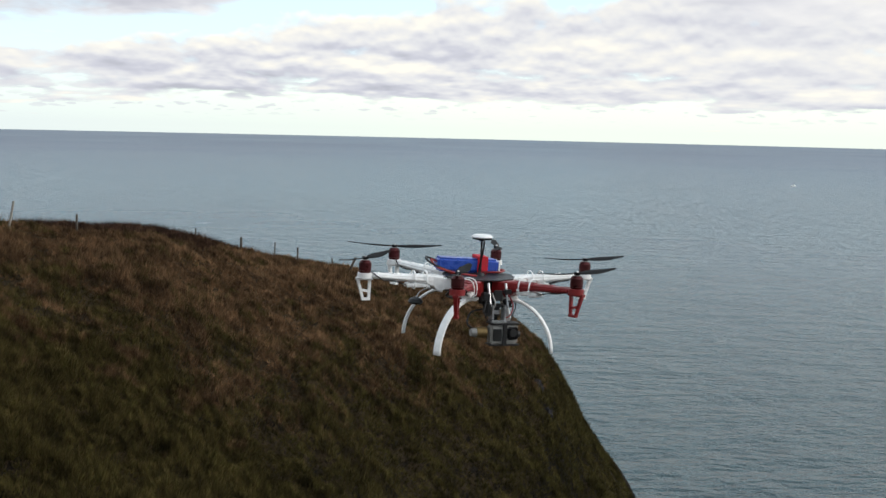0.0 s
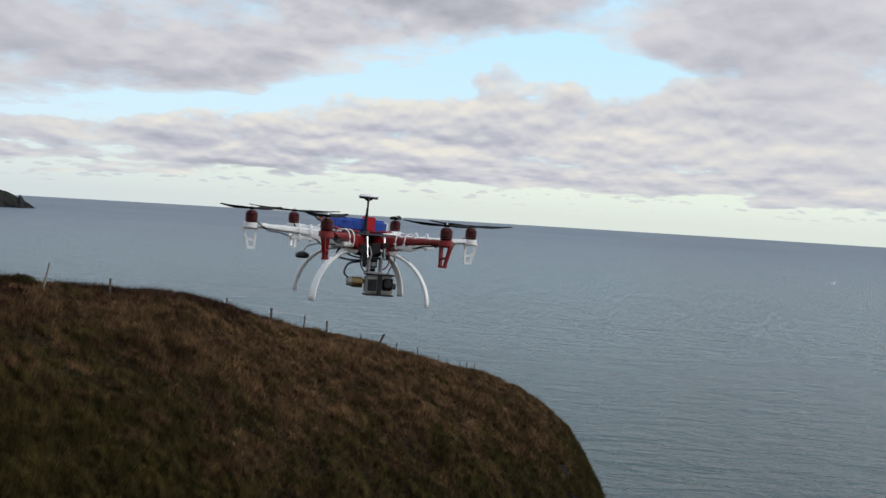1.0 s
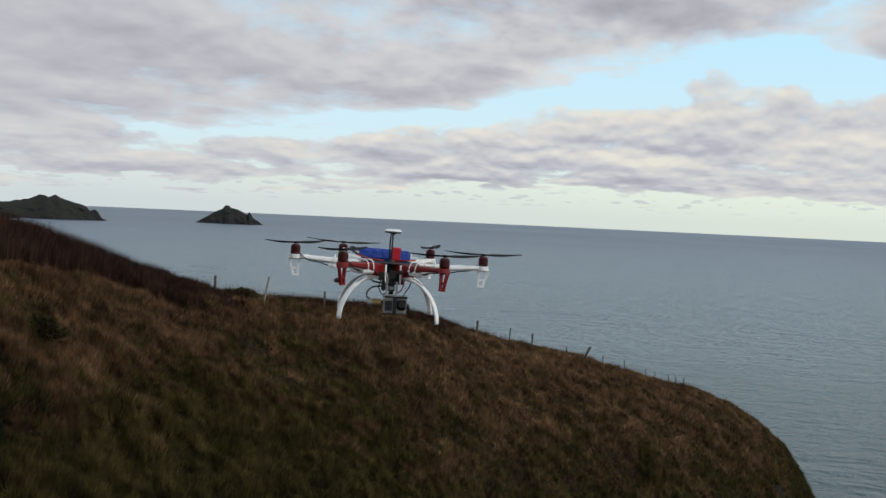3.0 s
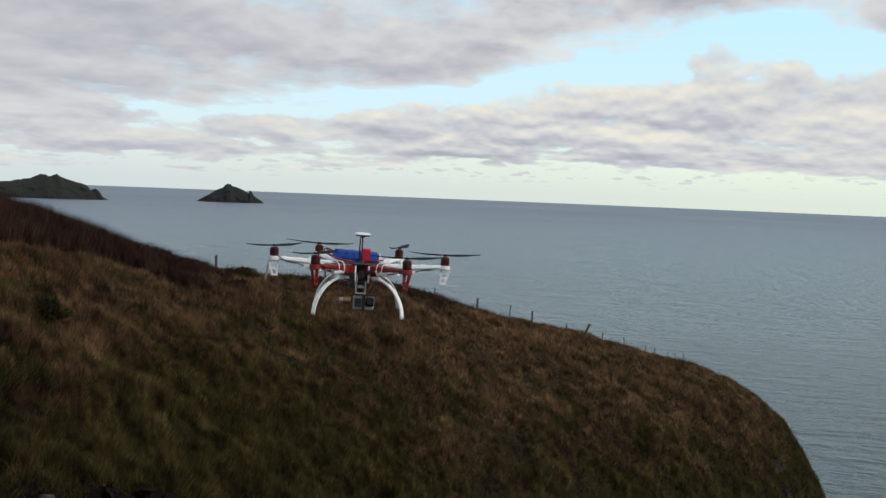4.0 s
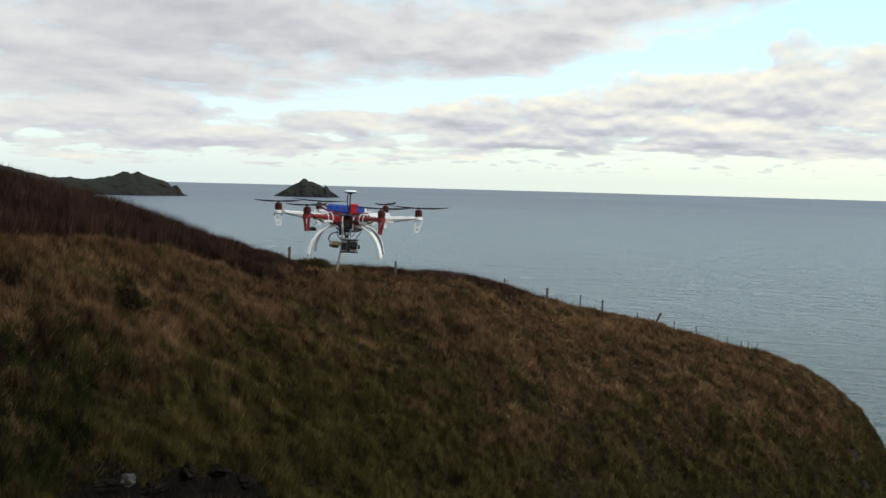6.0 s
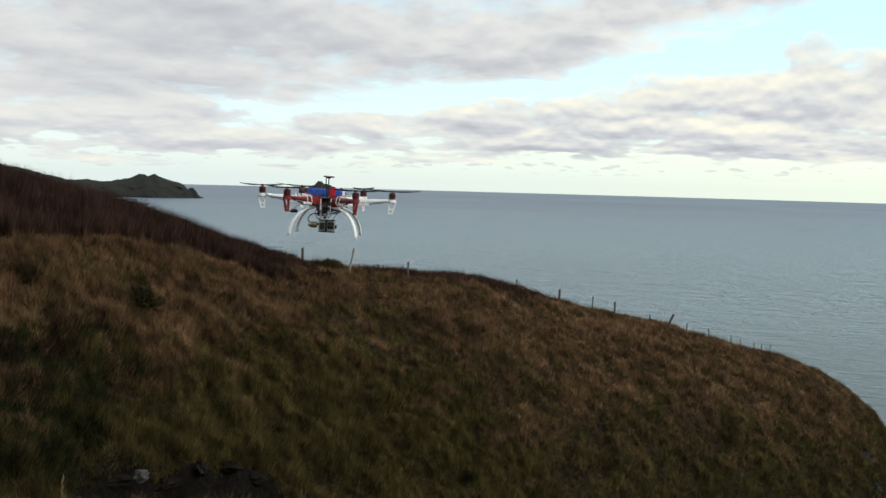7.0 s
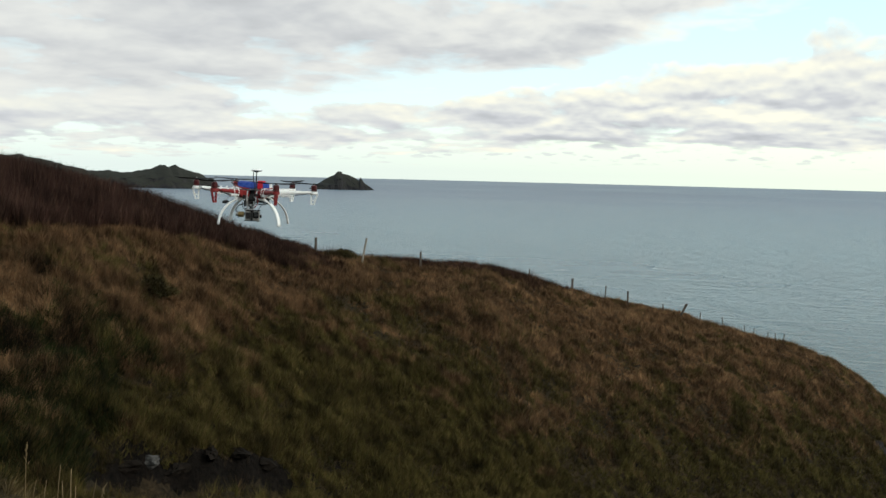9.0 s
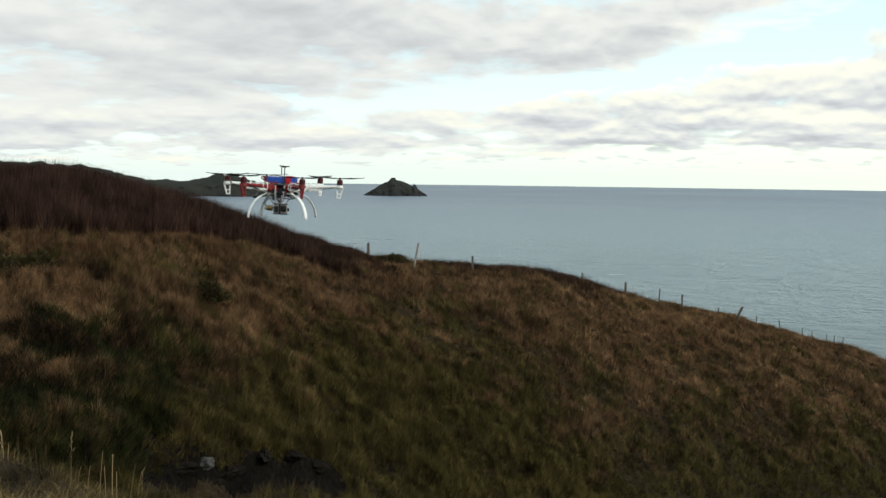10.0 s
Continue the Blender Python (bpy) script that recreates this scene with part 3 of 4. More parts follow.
def land(az, r):
    """Height of the ground at bearing az, r metres out (arrays)."""
    rb, rg, zg, rc, zc, zb, inland = bearing_keys(az)
    z0 = -1.62 - 0.05 * r
    ze = -1.62 - 0.05 * rb
    s = np.clip((r - rb) / (rg - rb), 0, 1)
    z1 = ze + (zg - ze) * (1 - (1 - s) ** 1.7)
    s = np.clip((r - rg) / (rc - rg), 0, 1)
    z2 = zc - (zc - zg) * (1 - s) ** 1.45
    s = np.clip((r - rc) / 55.0, 0, 1)
    z3 = zc - (zc - zb) * s ** 1.7
    s = np.clip((r - rc - 55) / 700, 0, 1)
    z4 = zb + s * (18 * inland - 12 * (1 - inland))
    z = np.where(r < rb, z0, np.where(r < rg, z1, np.where(r < rc, z2, np.where(r < rc + 55, z3, z4))))
    x, y = r * np.sin(np.radians(az)), r * np.cos(np.radians(az))
    face = np.clip((r - rb - 3) / 8, 0, 1)
    top = 1 - np.exp(-((r - rc) / 9.0) ** 2) * 0.75
    z = z + face * top * 0.55 * fbm(x, y, scale=0.13, octaves=3, seed=1) + face * (0.4 + 0.6 * top) * (1 + 0.9 * np.clip(1 - (r - rg) / (0.6 * (rc - rg)), 0, 1)) * hummocks(x, y)
    d = r - channel(az) - 0.5 * fbm(x, y, scale=0.6, octaves=2, seed=12)
    cut = np.exp(-(d / np.where(d < 0, 1.9, 0.30)) ** 2) * np.clip((az + 32) / 1.5, 0, 1) * np.clip((-13 - az) / 8, 0, 1)
    z = z - 0.75 * cut
    z = z + (1 - face) * 0.06 * fbm(x, y, scale=1.5, octaves=3, seed=3)
    return z


def make_ground():
    az = np.concatenate([np.arange(-180, -48, 3.0), np.arange(-48, 24, 0.18), np.arange(24, 180, 3.0)])
    r = np.concatenate([np.linspace(0.4, 9, 30), np.arange(9.6, 22, 0.6), np.arange(22, 97, 0.27), np.arange(98, 150, 2.5), (190, 260, 380, 560, 800)])
    A, Rr = np.meshgrid(az, r, indexing="ij")
    Z = land(A, Rr)
    X, Y = Rr * np.sin(np.radians(A)), Rr * np.cos(np.radians(A))
    v = np.stack([X, Y, Z], -1).reshape(-1, 3)
    na, nr = len(az), len(r)
    i, j = np.meshgrid(np.arange(na), np.arange(nr - 1), indexing="ij")
    i2 = (i + 1) % na
    f = np.stack([i * nr + j, i * nr + j + 1, i2 * nr + j + 1, i2 * nr + j], -1).reshape(-1, 4)
    v = np.concatenate([v, [[0, 0, -1.62]]])
    k = np.arange(na)
    hub = np.stack([np.full(na, len(v) - 1), k * nr, ((k + 1) % na) * nr], -1)
    me = bpy.data.meshes.new("ground")
    me.from_pydata(v.tolist(), [], f.tolist() + hub.tolist())
    me.polygons.foreach_set("use_smooth", [True] * len(me.polygons))
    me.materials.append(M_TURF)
    me.update()
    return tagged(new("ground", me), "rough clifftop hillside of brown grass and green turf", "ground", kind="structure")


make_ground()


def make_sea():
    a = np.linspace(0, 2 * np.pi, 129)[:-1]
    rad = (0.5, 200, 800, 2000, 3600, 4790)
    v = [(r * math.sin(t), r * math.cos(t), SEA) for t in a for r in rad]
    n = len(rad)
    f = [(i * n + j, ((i + 1) % 128) * n + j, ((i + 1) % 128) * n + j + 1, i * n + j + 1) for i in range(128) for j in range(n - 1)]
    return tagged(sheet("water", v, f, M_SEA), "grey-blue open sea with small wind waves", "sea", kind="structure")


make_sea()


def islet(name, label, az0, az1, dist, profile, depth, seed, jag=0.12):
    """A rocky island or headland between two bearings: heights along it, rounded across."""
    t0, t1 = radians(az0), radians(az1)
    a, b = Vector((math.sin(t0) * dist, math.cos(t0) * dist, 0)), Vector((math.sin(t1) * dist, math.cos(t1) * dist, 0))
    along = b - a
    out = Vector((along.y, -along.x, 0)).normalized() * -1
    nu, nv = 420, 90
    u, w = np.meshgrid(np.linspace(0, 1, nu), np.linspace(-1, 1, nv), indexing="ij")
    h = np.interp(u, [p[0] for p in profile], [p[1] for p in profile])
    shape = np.clip(1 - np.abs(w) ** 1.7, 0, 1) ** 0.75
    wide = depth * (0.35 + 0.65 * np.sqrt(np.clip(h / max(p[1] for p in profile), 0, 1)))
    x = a.x + along.x * u + out.x * w * wide
    y = a.y + along.y * u + out.y * w * wide
    n = fbm(x, y, scale=0.012, octaves=5, seed=seed)
    n2 = fbm(x, y, scale=0.06, octaves=5, seed=seed + 1)
    z = SEA - 2 + (h + 2) * shape * (1 + jag * n * (np.abs(w) > 0.12) + jag * 1.2 * n2)
    x, y = x + out.x * n2 * 14, y + out.y * n2 * 14
    v = np.stack([x, y, z], -1).reshape(-1, 3)
    i, j = np.meshgrid(np.arange(nu - 1), np.arange(nv - 1), indexing="ij")
    f = np.stack([i * nv + j, (i + 1) * nv + j, (i + 1) * nv + j + 1, i * nv + j + 1], -1).reshape(-1, 4)
    return tagged(sheet(name, v, f, M_CLIFF), label, "island", kind="structure")


ISLE = 2240.0
islet("island", "small dark rocky island standing in the sea", -20.72, -17.22, ISLE,
      ((0, 0), (0.06, 5), (0.14, 12), (0.25, 20), (0.33, 26), (0.385, 30), (0.415, 35), (0.44, 37), (0.49, 36.5), (0.52, 32), (0.62, 28), (0.70, 24), (0.745, 20), (0.765, 19), (0.785, 25), (0.81, 22), (0.85, 14), (0.93, 7), (1, 0)), 48, 4, 0.08)
islet("headland", "long dark headland with a rocky knoll at its end", -46.0, -25.17, 2100.0,
      ((0, 60), (0.334, 56), (0.449, 57), (0.50, 54), (0.558, 49), (0.60, 42), (0.635, 35), (0.67, 30), (0.706, 29), (0.76, 28), (0.80, 29), (0.826, 34), (0.845, 41), (0.855, 42), (0.864, 38), (0.878, 42),
       (0.89, 37), (0.907, 34), (0.935, 29), (0.95, 24), (0.957, 17), (0.962, 16), (0.968, 21), (0.974, 18), (0.979, 9), (0.986, 4), (1, 0)), 95, 9)


# ---- growth ----
rng = np.random.default_rng(11)


def tufts(name, label, category, az, r, blades, height, lean, width, mat, two=False, sink=0.03):
    """Clumps of blades standing at the bearings az and distances r, joined into one piece."""
    n = len(az)
    z = land(az, r)
    x, y = r * np.sin(np.radians(az)), r * np.cos(np.radians(az))
    hs = np.asarray(height) * (0.55 + 0.9 * rng.random(n))
    N = n * blades
    base = np.repeat(np.stack([x, y, z - sink], -1), blades, 0)
    a = rng.random(N) * 2 * np.pi
    base[:, :2] += (np.stack([np.cos(a), np.sin(a)], -1) * (0.02 + 0.20 * rng.random(N) * np.mean(height))[:, None])
    hh = np.repeat(hs, blades) * (0.6 + 0.6 * rng.random(N))
    ln = lean * (0.3 + rng.random(N))
    wind = np.array([0.08, -0.04])
    d = np.stack([np.cos(a), np.sin(a)], -1) * ln[:, None] + wind * lean
    face = rng.random(N) * np.pi
    side = np.stack([np.cos(face), np.sin(face), np.zeros(N)], -1) * (np.repeat(np.broadcast_to(width, n), blades) * (0.6 + 0.8 * rng.random(N)))[:, None] / 2
    tip = base.copy()
    tip[:, :2] += d * hh[:, None]
    tip[:, 2] += hh * np.sqrt(np.clip(1 - ln ** 2 * 0.6, 0.15, 1))
    if not two:
        v = np.stack([base - side, base + side, tip], 1).reshape(-1, 3)
        f = np.arange(N * 3).reshape(-1, 3)
    else:
        mid = base + (tip - base) * 0.55
        mid[:, 2] += hh * 0.12
        tip[:, 2] -= hh * 0.10
        v = np.stack([base - side, base + side, mid + side * 0.7, mid - side * 0.7, tip + side * 0.1, tip - side * 0.1], 1).reshape(-1, 3)
        k = np.arange(N)[:, None] * 6
        f = np.concatenate([k + np.array([0, 1, 2, 3]), k + np.array([3, 2, 4, 5])])
    return tagged(sheet(name, v, f, mat, False), label, category, kind="stuff")


def scatter(n, az0, az1, r0, r1):
    """Even over the ground: n bearings and distances."""
    return az0 + (az1 - az0) * rng.random(n), np.sqrt(r0 ** 2 + (r1 ** 2 - r0 ** 2) * rng.random(n))


def hill_points(n, az0, az1, back=6.0):
    az, r = scatter(n, az0, az1, 22, 98)
    rb, rg, zg, rc, zc, zb, inland = bearing_keys(az)
    ok = (r > rg - 6) & (r < rc + back)
    return az[ok], r[ok]


az, r = hill_points(350000, -42, 20)
az2, r2 = scatter(110000, -42, -2, 24, 52)
az, r = np.concatenate([az, az2]), np.concatenate([r, r2])
x, y = r * np.sin(np.radians(az)), r * np.cos(np.radians(az))
hm = hummocks(x, y)
ok = (hm > -0.6) & ((r - channel(az) < np.where(rng.random(len(az)) < 0.12, -1.5, -1.5 - 4.5 * np.clip((az + 31) / 1.5, 0, 1) * np.clip((-21.5 - az) / 1.5, 0, 1))) | (r - channel(az) > 0.4) | (az < -31.5) | (az > -20.5))
from_crest = np.clip((bearing_keys(az[ok])[3] - r[ok] - 1.0) / 5.0, 0, 1)
high = np.clip(0.22 + 0.45 * hm[ok], 0.13, 0.45) * (1 - from_crest) + np.clip(0.30 + 0.75 * hm[ok], 0.15, 0.62) * from_crest
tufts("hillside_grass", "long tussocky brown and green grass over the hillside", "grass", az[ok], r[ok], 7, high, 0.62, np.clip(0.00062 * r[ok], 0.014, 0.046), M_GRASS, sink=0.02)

# dark bramble and dead bracken along the top of the hill
az, r = scatter(120000, -44, -18.0, 30, 70)
rb, rg, zg, rc, zc, zb, inland = bearing_keys(az)
z = land(az, r)
x, y = r * np.sin(np.radians(az)), r * np.cos(np.radians(az))
el = np.degrees(np.arctan2(z, r)) + 0.35 * fbm(x, y, scale=0.35, octaves=3, seed=8)
foot = np.interp(az, (-44, -37.9, -34.5, -31.2, -28.9, -26.3, -23.9, -22, -20.2, -19.5), (-2.6, -2.7, -3.1, -3.1, -3.3, -3.6, -4.1, -4.7, -5.3, -5.5)) - DIP
ok = ((el > foot) | (r > rc - 2.0)) & (r < rc + 4) & (az + 0.8 * fbm(x, y, scale=0.5, octaves=2, seed=3) < -18.4)
s_az, s_r = scatter(30000, -20, 14, 60, 95)
s_ok = np.abs(s_r - bearing_keys(s_az)[3]) < 2.2
tufts("ridge_grass", "sparse dry grass stems along the hilltop", "grass", s_az[s_ok], s_r[s_ok], 4, 0.50, 0.45, 0.014, M_GRASS)
t_az, t_r = scatter(9000, -21, -4, 60, 84)
t_ok = np.abs(t_r - bearing_keys(t_az)[3]) < 1.2
tufts("ridge_stems", "thin dark dead stems standing along the hilltop", "stems", t_az[t_ok], t_r[t_ok], 3, 0.62, 0.4, 0.016, M_STEM)
h_az, h_r = scatter(40000, -16.5, -6.0, 60, 84)
h_rc = bearing_keys(h_az)[3]
h_x, h_y = h_r * np.sin(np.radians(h_az)), h_r * np.cos(np.radians(h_az))
h_ok = (h_r > h_rc - 2.5 + 3 * fbm(h_x, h_y, scale=0.5, octaves=3, seed=15) + 0.5 * np.abs(h_az + 10.3)) & (h_r < h_rc + 2)
tufts("ridge_heather", "low dark purple-brown heather along the hilltop", "heather", h_az[h_ok], h_r[h_ok], 7, 0.42, 0.6, 0.022, M_STEM)
tall = np.interp(az[ok], (-44, -25, -21, -19), (0.86, 0.80, 0.42, 0.2))
tufts("bracken_thicket", "dark red-brown thicket of dead bracken and bramble stems", "thicket", az[ok], r[ok], 7, tall, 0.35, 0.028, M_STEM)

# dark bramble clumps low on the slope, over the stream; their dark colour also stands in for gully shade
d_az, d_r = scatter(26000, -44, -24, 24, 41)
d_x, d_y = d_r * np.sin(np.radians(d_az)), d_r * np.cos(np.radians(d_az))
d_ok = fbm(d_x, d_y, scale=0.30, octaves=3, seed=31) > 0.10 + 0.05 * np.clip(d_az + 33, 0, 20) + 0.04 * np.clip(d_r - 35, 0, 9)
d_ok &= (np.abs(d_r - channel(d_az) + 2.5) > 3.2) | (d_az < -31.5)
tufts("bramble_patches", "dark green and brown bramble low on the slope", "bramble", d_az[d_ok], d_r[d_ok], 7, 0.42, 0.75, 0.035, M_BRAMBLE)

# near bank at the camera's feet
az, r = scatter(22000, -75, 60, 0.3, 6.6)
ok = r < bearing_keys(az)[0] + 0.3
az, r = az[ok], r[ok]
tufts("bank_grass", "pale dry grass on the near bank", "grass", az, r, 8, np.clip(0.15 - 0.06 * (r / bearing_keys(az)[0]) ** 2, 0.05, 0.15), 0.85, 0.005, M_NEAR, two=True)


az, r = scatter(14000, 60, 285, 0.3, 9.5)
az = (az + 180) % 360 - 180
ok = r < bearing_keys(az)[0]
tufts("cliff_top_grass", "short dry grass on the clifftop", "grass", az[ok], r[ok], 6, 0.14, 0.85, 0.008, M_NEAR)


def grass_stalk(az, r, h, lean, thick=0.0030, head=True):
    x, y = r * math.sin(radians(az)), r * math.cos(radians(az))
    z = float(land(np.array([az]), np.array([r]))[0]) - 0.02
    bm = bmesh.new()
    pts = [(lean * h * t * t, 0.3 * lean * h * t, h * t) for t in (0, 0.25, 0.5, 0.75, 1.0)]
    sweep(bm, pts, thick, segs=5)
    top = Vector(pts[-1])
    for k in range(9 if head else 0):
        c = top + Vector((random.uniform(-0.008, 0.008), random.uniform(-0.008, 0.008), -0.012 * k))
        rod(bm, c, c + Vector((random.uniform(-0.012, 0.012), random.uniform(-0.012, 0.012), 0.022)), 0.0025, 0.0006, 5)
    return tagged(part("grass_stalk", bm, M_STALK, m=pose(x, y, z, 0, 0, random.uniform(0, 360))), "dry seed stalk standing on the near bank", "grass", "stalks on the near bank")


for az, h, ln, head in ((-35.5, 0.18, 0.1, True), (-35.2, 0.12, -0.1, False), (-34.5, 0.2, 0.05, False), (-34.1, 0.11, 0.3, False), (-33.6, 0.15, -0.1, False), (-33.2, 0.17, 0.05, False), (-32.6, 0.19, 0.1, False), (-32.0, 0.1, -0.2, False), (-30.7, 0.31, 0.03, True), (-30.2, 0.14, 0.2, False), (-29.4, 0.16, -0.1, False), (-28.4, 0.27, -0.12, False), (-27.9, 0.2, 0.05, False), (-27.3, 0.27, 0.08, False), (-26.9, 0.2, -0.05, False), (-25.9, 0.3, 0.35, False), (-25.1, 0.26, 0.1, True), (-24.6, 0.22, 0.2, False), (-37, 0.2, 0.1, False), (-38.5, 0.22, 0.1, True)):
    r = float(bearing_keys(np.array([az]))[0][0]) - 0.06
    grass_stalk(az, r, h, ln, head=head)


for az, r, h, ln in ((-7.77, 52.6, 1.2, 0.06), (-14.38, 48.3, 0.9, -0.2), (-23.69, 40.8, 0.7, 0.3)):
    tagged(grass_stalk(az, r, h, ln, 0.016), "tall pale dead stalk standing on the hillside", "plant", "dead stalks on the hillside").name = "dead_stalk"


def on_land(az, r):
    return r * math.sin(radians(az)), r * math.cos(radians(az)), float(land(np.array([az], float), np.array([r], float))[0])


def fence_post(az, r, h, lean, turn, d=0.10, pale=False):
    x, y, z = on_land(az, r)
    bm = bmesh.new()
    sweep(bm, [(0, 0, -0.3), (0, 0, h * 0.35), (0, 0, h * 0.75), (0, 0, h - 0.06), (0, 0, h)], d, segs=9, power=0.8)
    for v in bm.verts:
        v.co += Vector((random.uniform(-1, 1), random.uniform(-1, 1), 0)) * d * 0.05
        if v.co.z > h - 0.01:
            v.co.z += v.co.x * 0.4
    return tagged(smooth(part("fence_post", bm, M_POST_PALE if pale else M_POST, m=pose(x, y, z, 0, lean, turn))), "pale silvered wooden fence post on the hilltop" if pale else "weathered grey-brown wooden fence post on the hilltop", "fence post", "fence along the hilltop")


# bearing, metres past the skyline, height, lean, thickness
for az, back, h, lean, d in ((-19.72, 1.0, 1.05, 0, 0.17), (-17.2, -2.0, 1.7, 10, 0.12), (-13.99, -1.2, 1.1, 0, 0.13), (-8.1, 2.5, 0.9, 2, 0.10), (-5.75, 1.0, 0.95, 0, 0.17),
                             (-4.0, 2.0, 1.2, 3, 0.09), (-2.78, 1.0, 1.15, 0, 0.14), (-0.9, 2.0, 0.7, -4, 0.09), (0.0, 0.6, 1.15, 24, 0.19), (1.0, 2.0, 0.85, 3, 0.08),
                             (2.2, 2.0, 0.9, -6, 0.08), (3.3, 2.0, 0.8, 0, 0.07), (3.75, 2.0, 0.75, 4, 0.07), (4.5, 2.0, 0.78, -3, 0.07), (4.85, 2.0, 0.75, 0, 0.07), (5.25, 2.0, 0.8, 5, 0.07)):
    rc = float(np.interp(az, AZ_K, R_CREST))
    fence_post(az, rc + back, h, lean, -az, d, back < -1.5)


def shrub(az, r, size, n, name="gorse_bush", label="low dark gorse bush on the hillside"):
    x, y, z = on_land(az, r)
    k = rng.normal(size=(n, 3))
    k /= np.linalg.norm(k, axis=1)[:, None]
    k[:, 2] = np.abs(k[:, 2])
    rad = size * (0.45 + 0.55 * rng.random(n) ** 0.6) * (1 + 0.25 * np.sin(k[:, 0] * 5 + k[:, 1] * 4))
    c = k * rad[:, None] * np.array([1, 1, 0.48])
    t = rng.normal(size=(n, 3)) * size * 0.06
    s = rng.normal(size=(n, 3)) * size * 0.016
    v = np.stack([c - s, c + s, c + t + k * size * 0.10], 1).reshape(-1, 3)
    ob = sheet(name, v, np.arange(n * 3).reshape(-1, 3), M_BUSH, False)
    ob.matrix_basis = pose(x, y, z - 0.05)
    return tagged(ob, label, "bush", "bushes on the hillside")


for az, r, s in ((-28.4, 43.5, 1.25), (-18.5, 65.4, 0.95), (-18.1, 65.6, 0.85), (-19.0, 65.0, 0.7), (-10.0, 71.0, 0.5), (-8.9, 72.5, 0.45), (-37.0, 40.0, 1.0),
                 (3.8, 72.0, 0.6), (-14.6, 67.5, 0.3), (-9.4, 71.8, 0.4)):
    shrub(az, r, s, 5000 if s > 0.9 else 2200)


def boulder(az, r, size, mat, label, sink=0.45, seed=0):
    x, y, z = on_land(az, r)
    bm = bmesh.new()
    bmesh.ops.create_icosphere(bm, subdivisions=3, radius=1.0)
    for v in bm.verts:
        q = v.co.copy()
        n = noise.fractal(q * 1.6 + Vector((seed, seed * 2.3, 0)), 1.0, 2.0, 4)
        v.co = Vector((q.x * size[0], q.y * size[1], q.z * size[2])) * (1 + 0.5 * n)
        v.co.z = math.floor(v.co.z / (size[2] * 0.4)) * size[2] * 0.4 * 0.15 + v.co.z * 0.85
    return tagged(part("boulder", bm, mat, m=pose(x, y, z + size[2] * (0.35 - sink), 0, 0, seed * 40)), label, "rock", "rocks in the gully")


for i, (az, off, sz, pale) in enumerate(((-28.0, 0.35, (0.36, 0.22, 0.19), 1), (-29.2, 0.4, (0.45, 0.22, 0.2), 0), (-26.4, 0.4, (0.6, 0.22, 0.2), 0), (-24.8, 0.4, (0.6, 0.22, 0.22), 0),
                                         (-23.4, 0.4, (0.5, 0.25, 0.2), 0), (-21.9, 0.3, (0.4, 0.25, 0.2), 0), (-27.3, 0.2, (0.2, 0.14, 0.12), 0))):
    r = channel(az) + off
    boulder(az, r, sz, M_PALE if pale else M_ROCK, "pale lichen-grey rock in the gully" if pale else "dark rock in the gully", seed=i)


for az, r, sz in ((10.2, 81.0, (0.5, 0.4, 0.6)), (10.8, 79.5, (0.4, 0.35, 0.4))):
    tagged(boulder(az, r, sz, M_EDGE, "dark grey rock at the edge of the cliff slope", 0.4, az), group="rocks at the cliff edge")


def make_boat():
    az, el = radians(24.0), 2.02 + DIP
    d = -SEA / math.tan(radians(el))
    root = tagged(new("boat"), "small white fishing boat far out on the sea", "boat")
    root.matrix_basis = pose(math.sin(az) * d, math.cos(az) * d, SEA + 0.1, 0, 0, 20)
    bm = bmesh.new()
    rings = []
    for u, w, s in ((-2.6, 0.85, 0.0), (-1.5, 1.0, 0.0), (0, 1.05, 0.05), (1.5, 0.8, 0.2), (2.6, 0.35, 0.4), (3.2, 0.04, 0.55)):
        rings.append([bm.verts.new(p) for p in ((u, -w, 0.7 + s), (u, -w * 0.7, -0.2), (u, w * 0.7, -0.2), (u, w, 0.7 + s))])
    for a, b in zip(rings, rings[1:]):
        for k in range(4):
            bm.faces.new((a[k], a[(k + 1) % 4], b[(k + 1) % 4], b[k]))
    bm.faces.new(rings[0][::-1])
    part("hull", bm, M_WHITE, root)
    bm = bmesh.new()
    box(bm, (0.6, 0, 1.35), (1.5, 1.2, 1.3), 0.12)
    part("cabin", bm, M_WHITE, root)
    bm = bmesh.new()
    box(bm, (1.37, 0, 1.55), (0.04, 0.95, 0.45), 0.01)
    part("window", bm, M_GLASS, root)


make_boat()


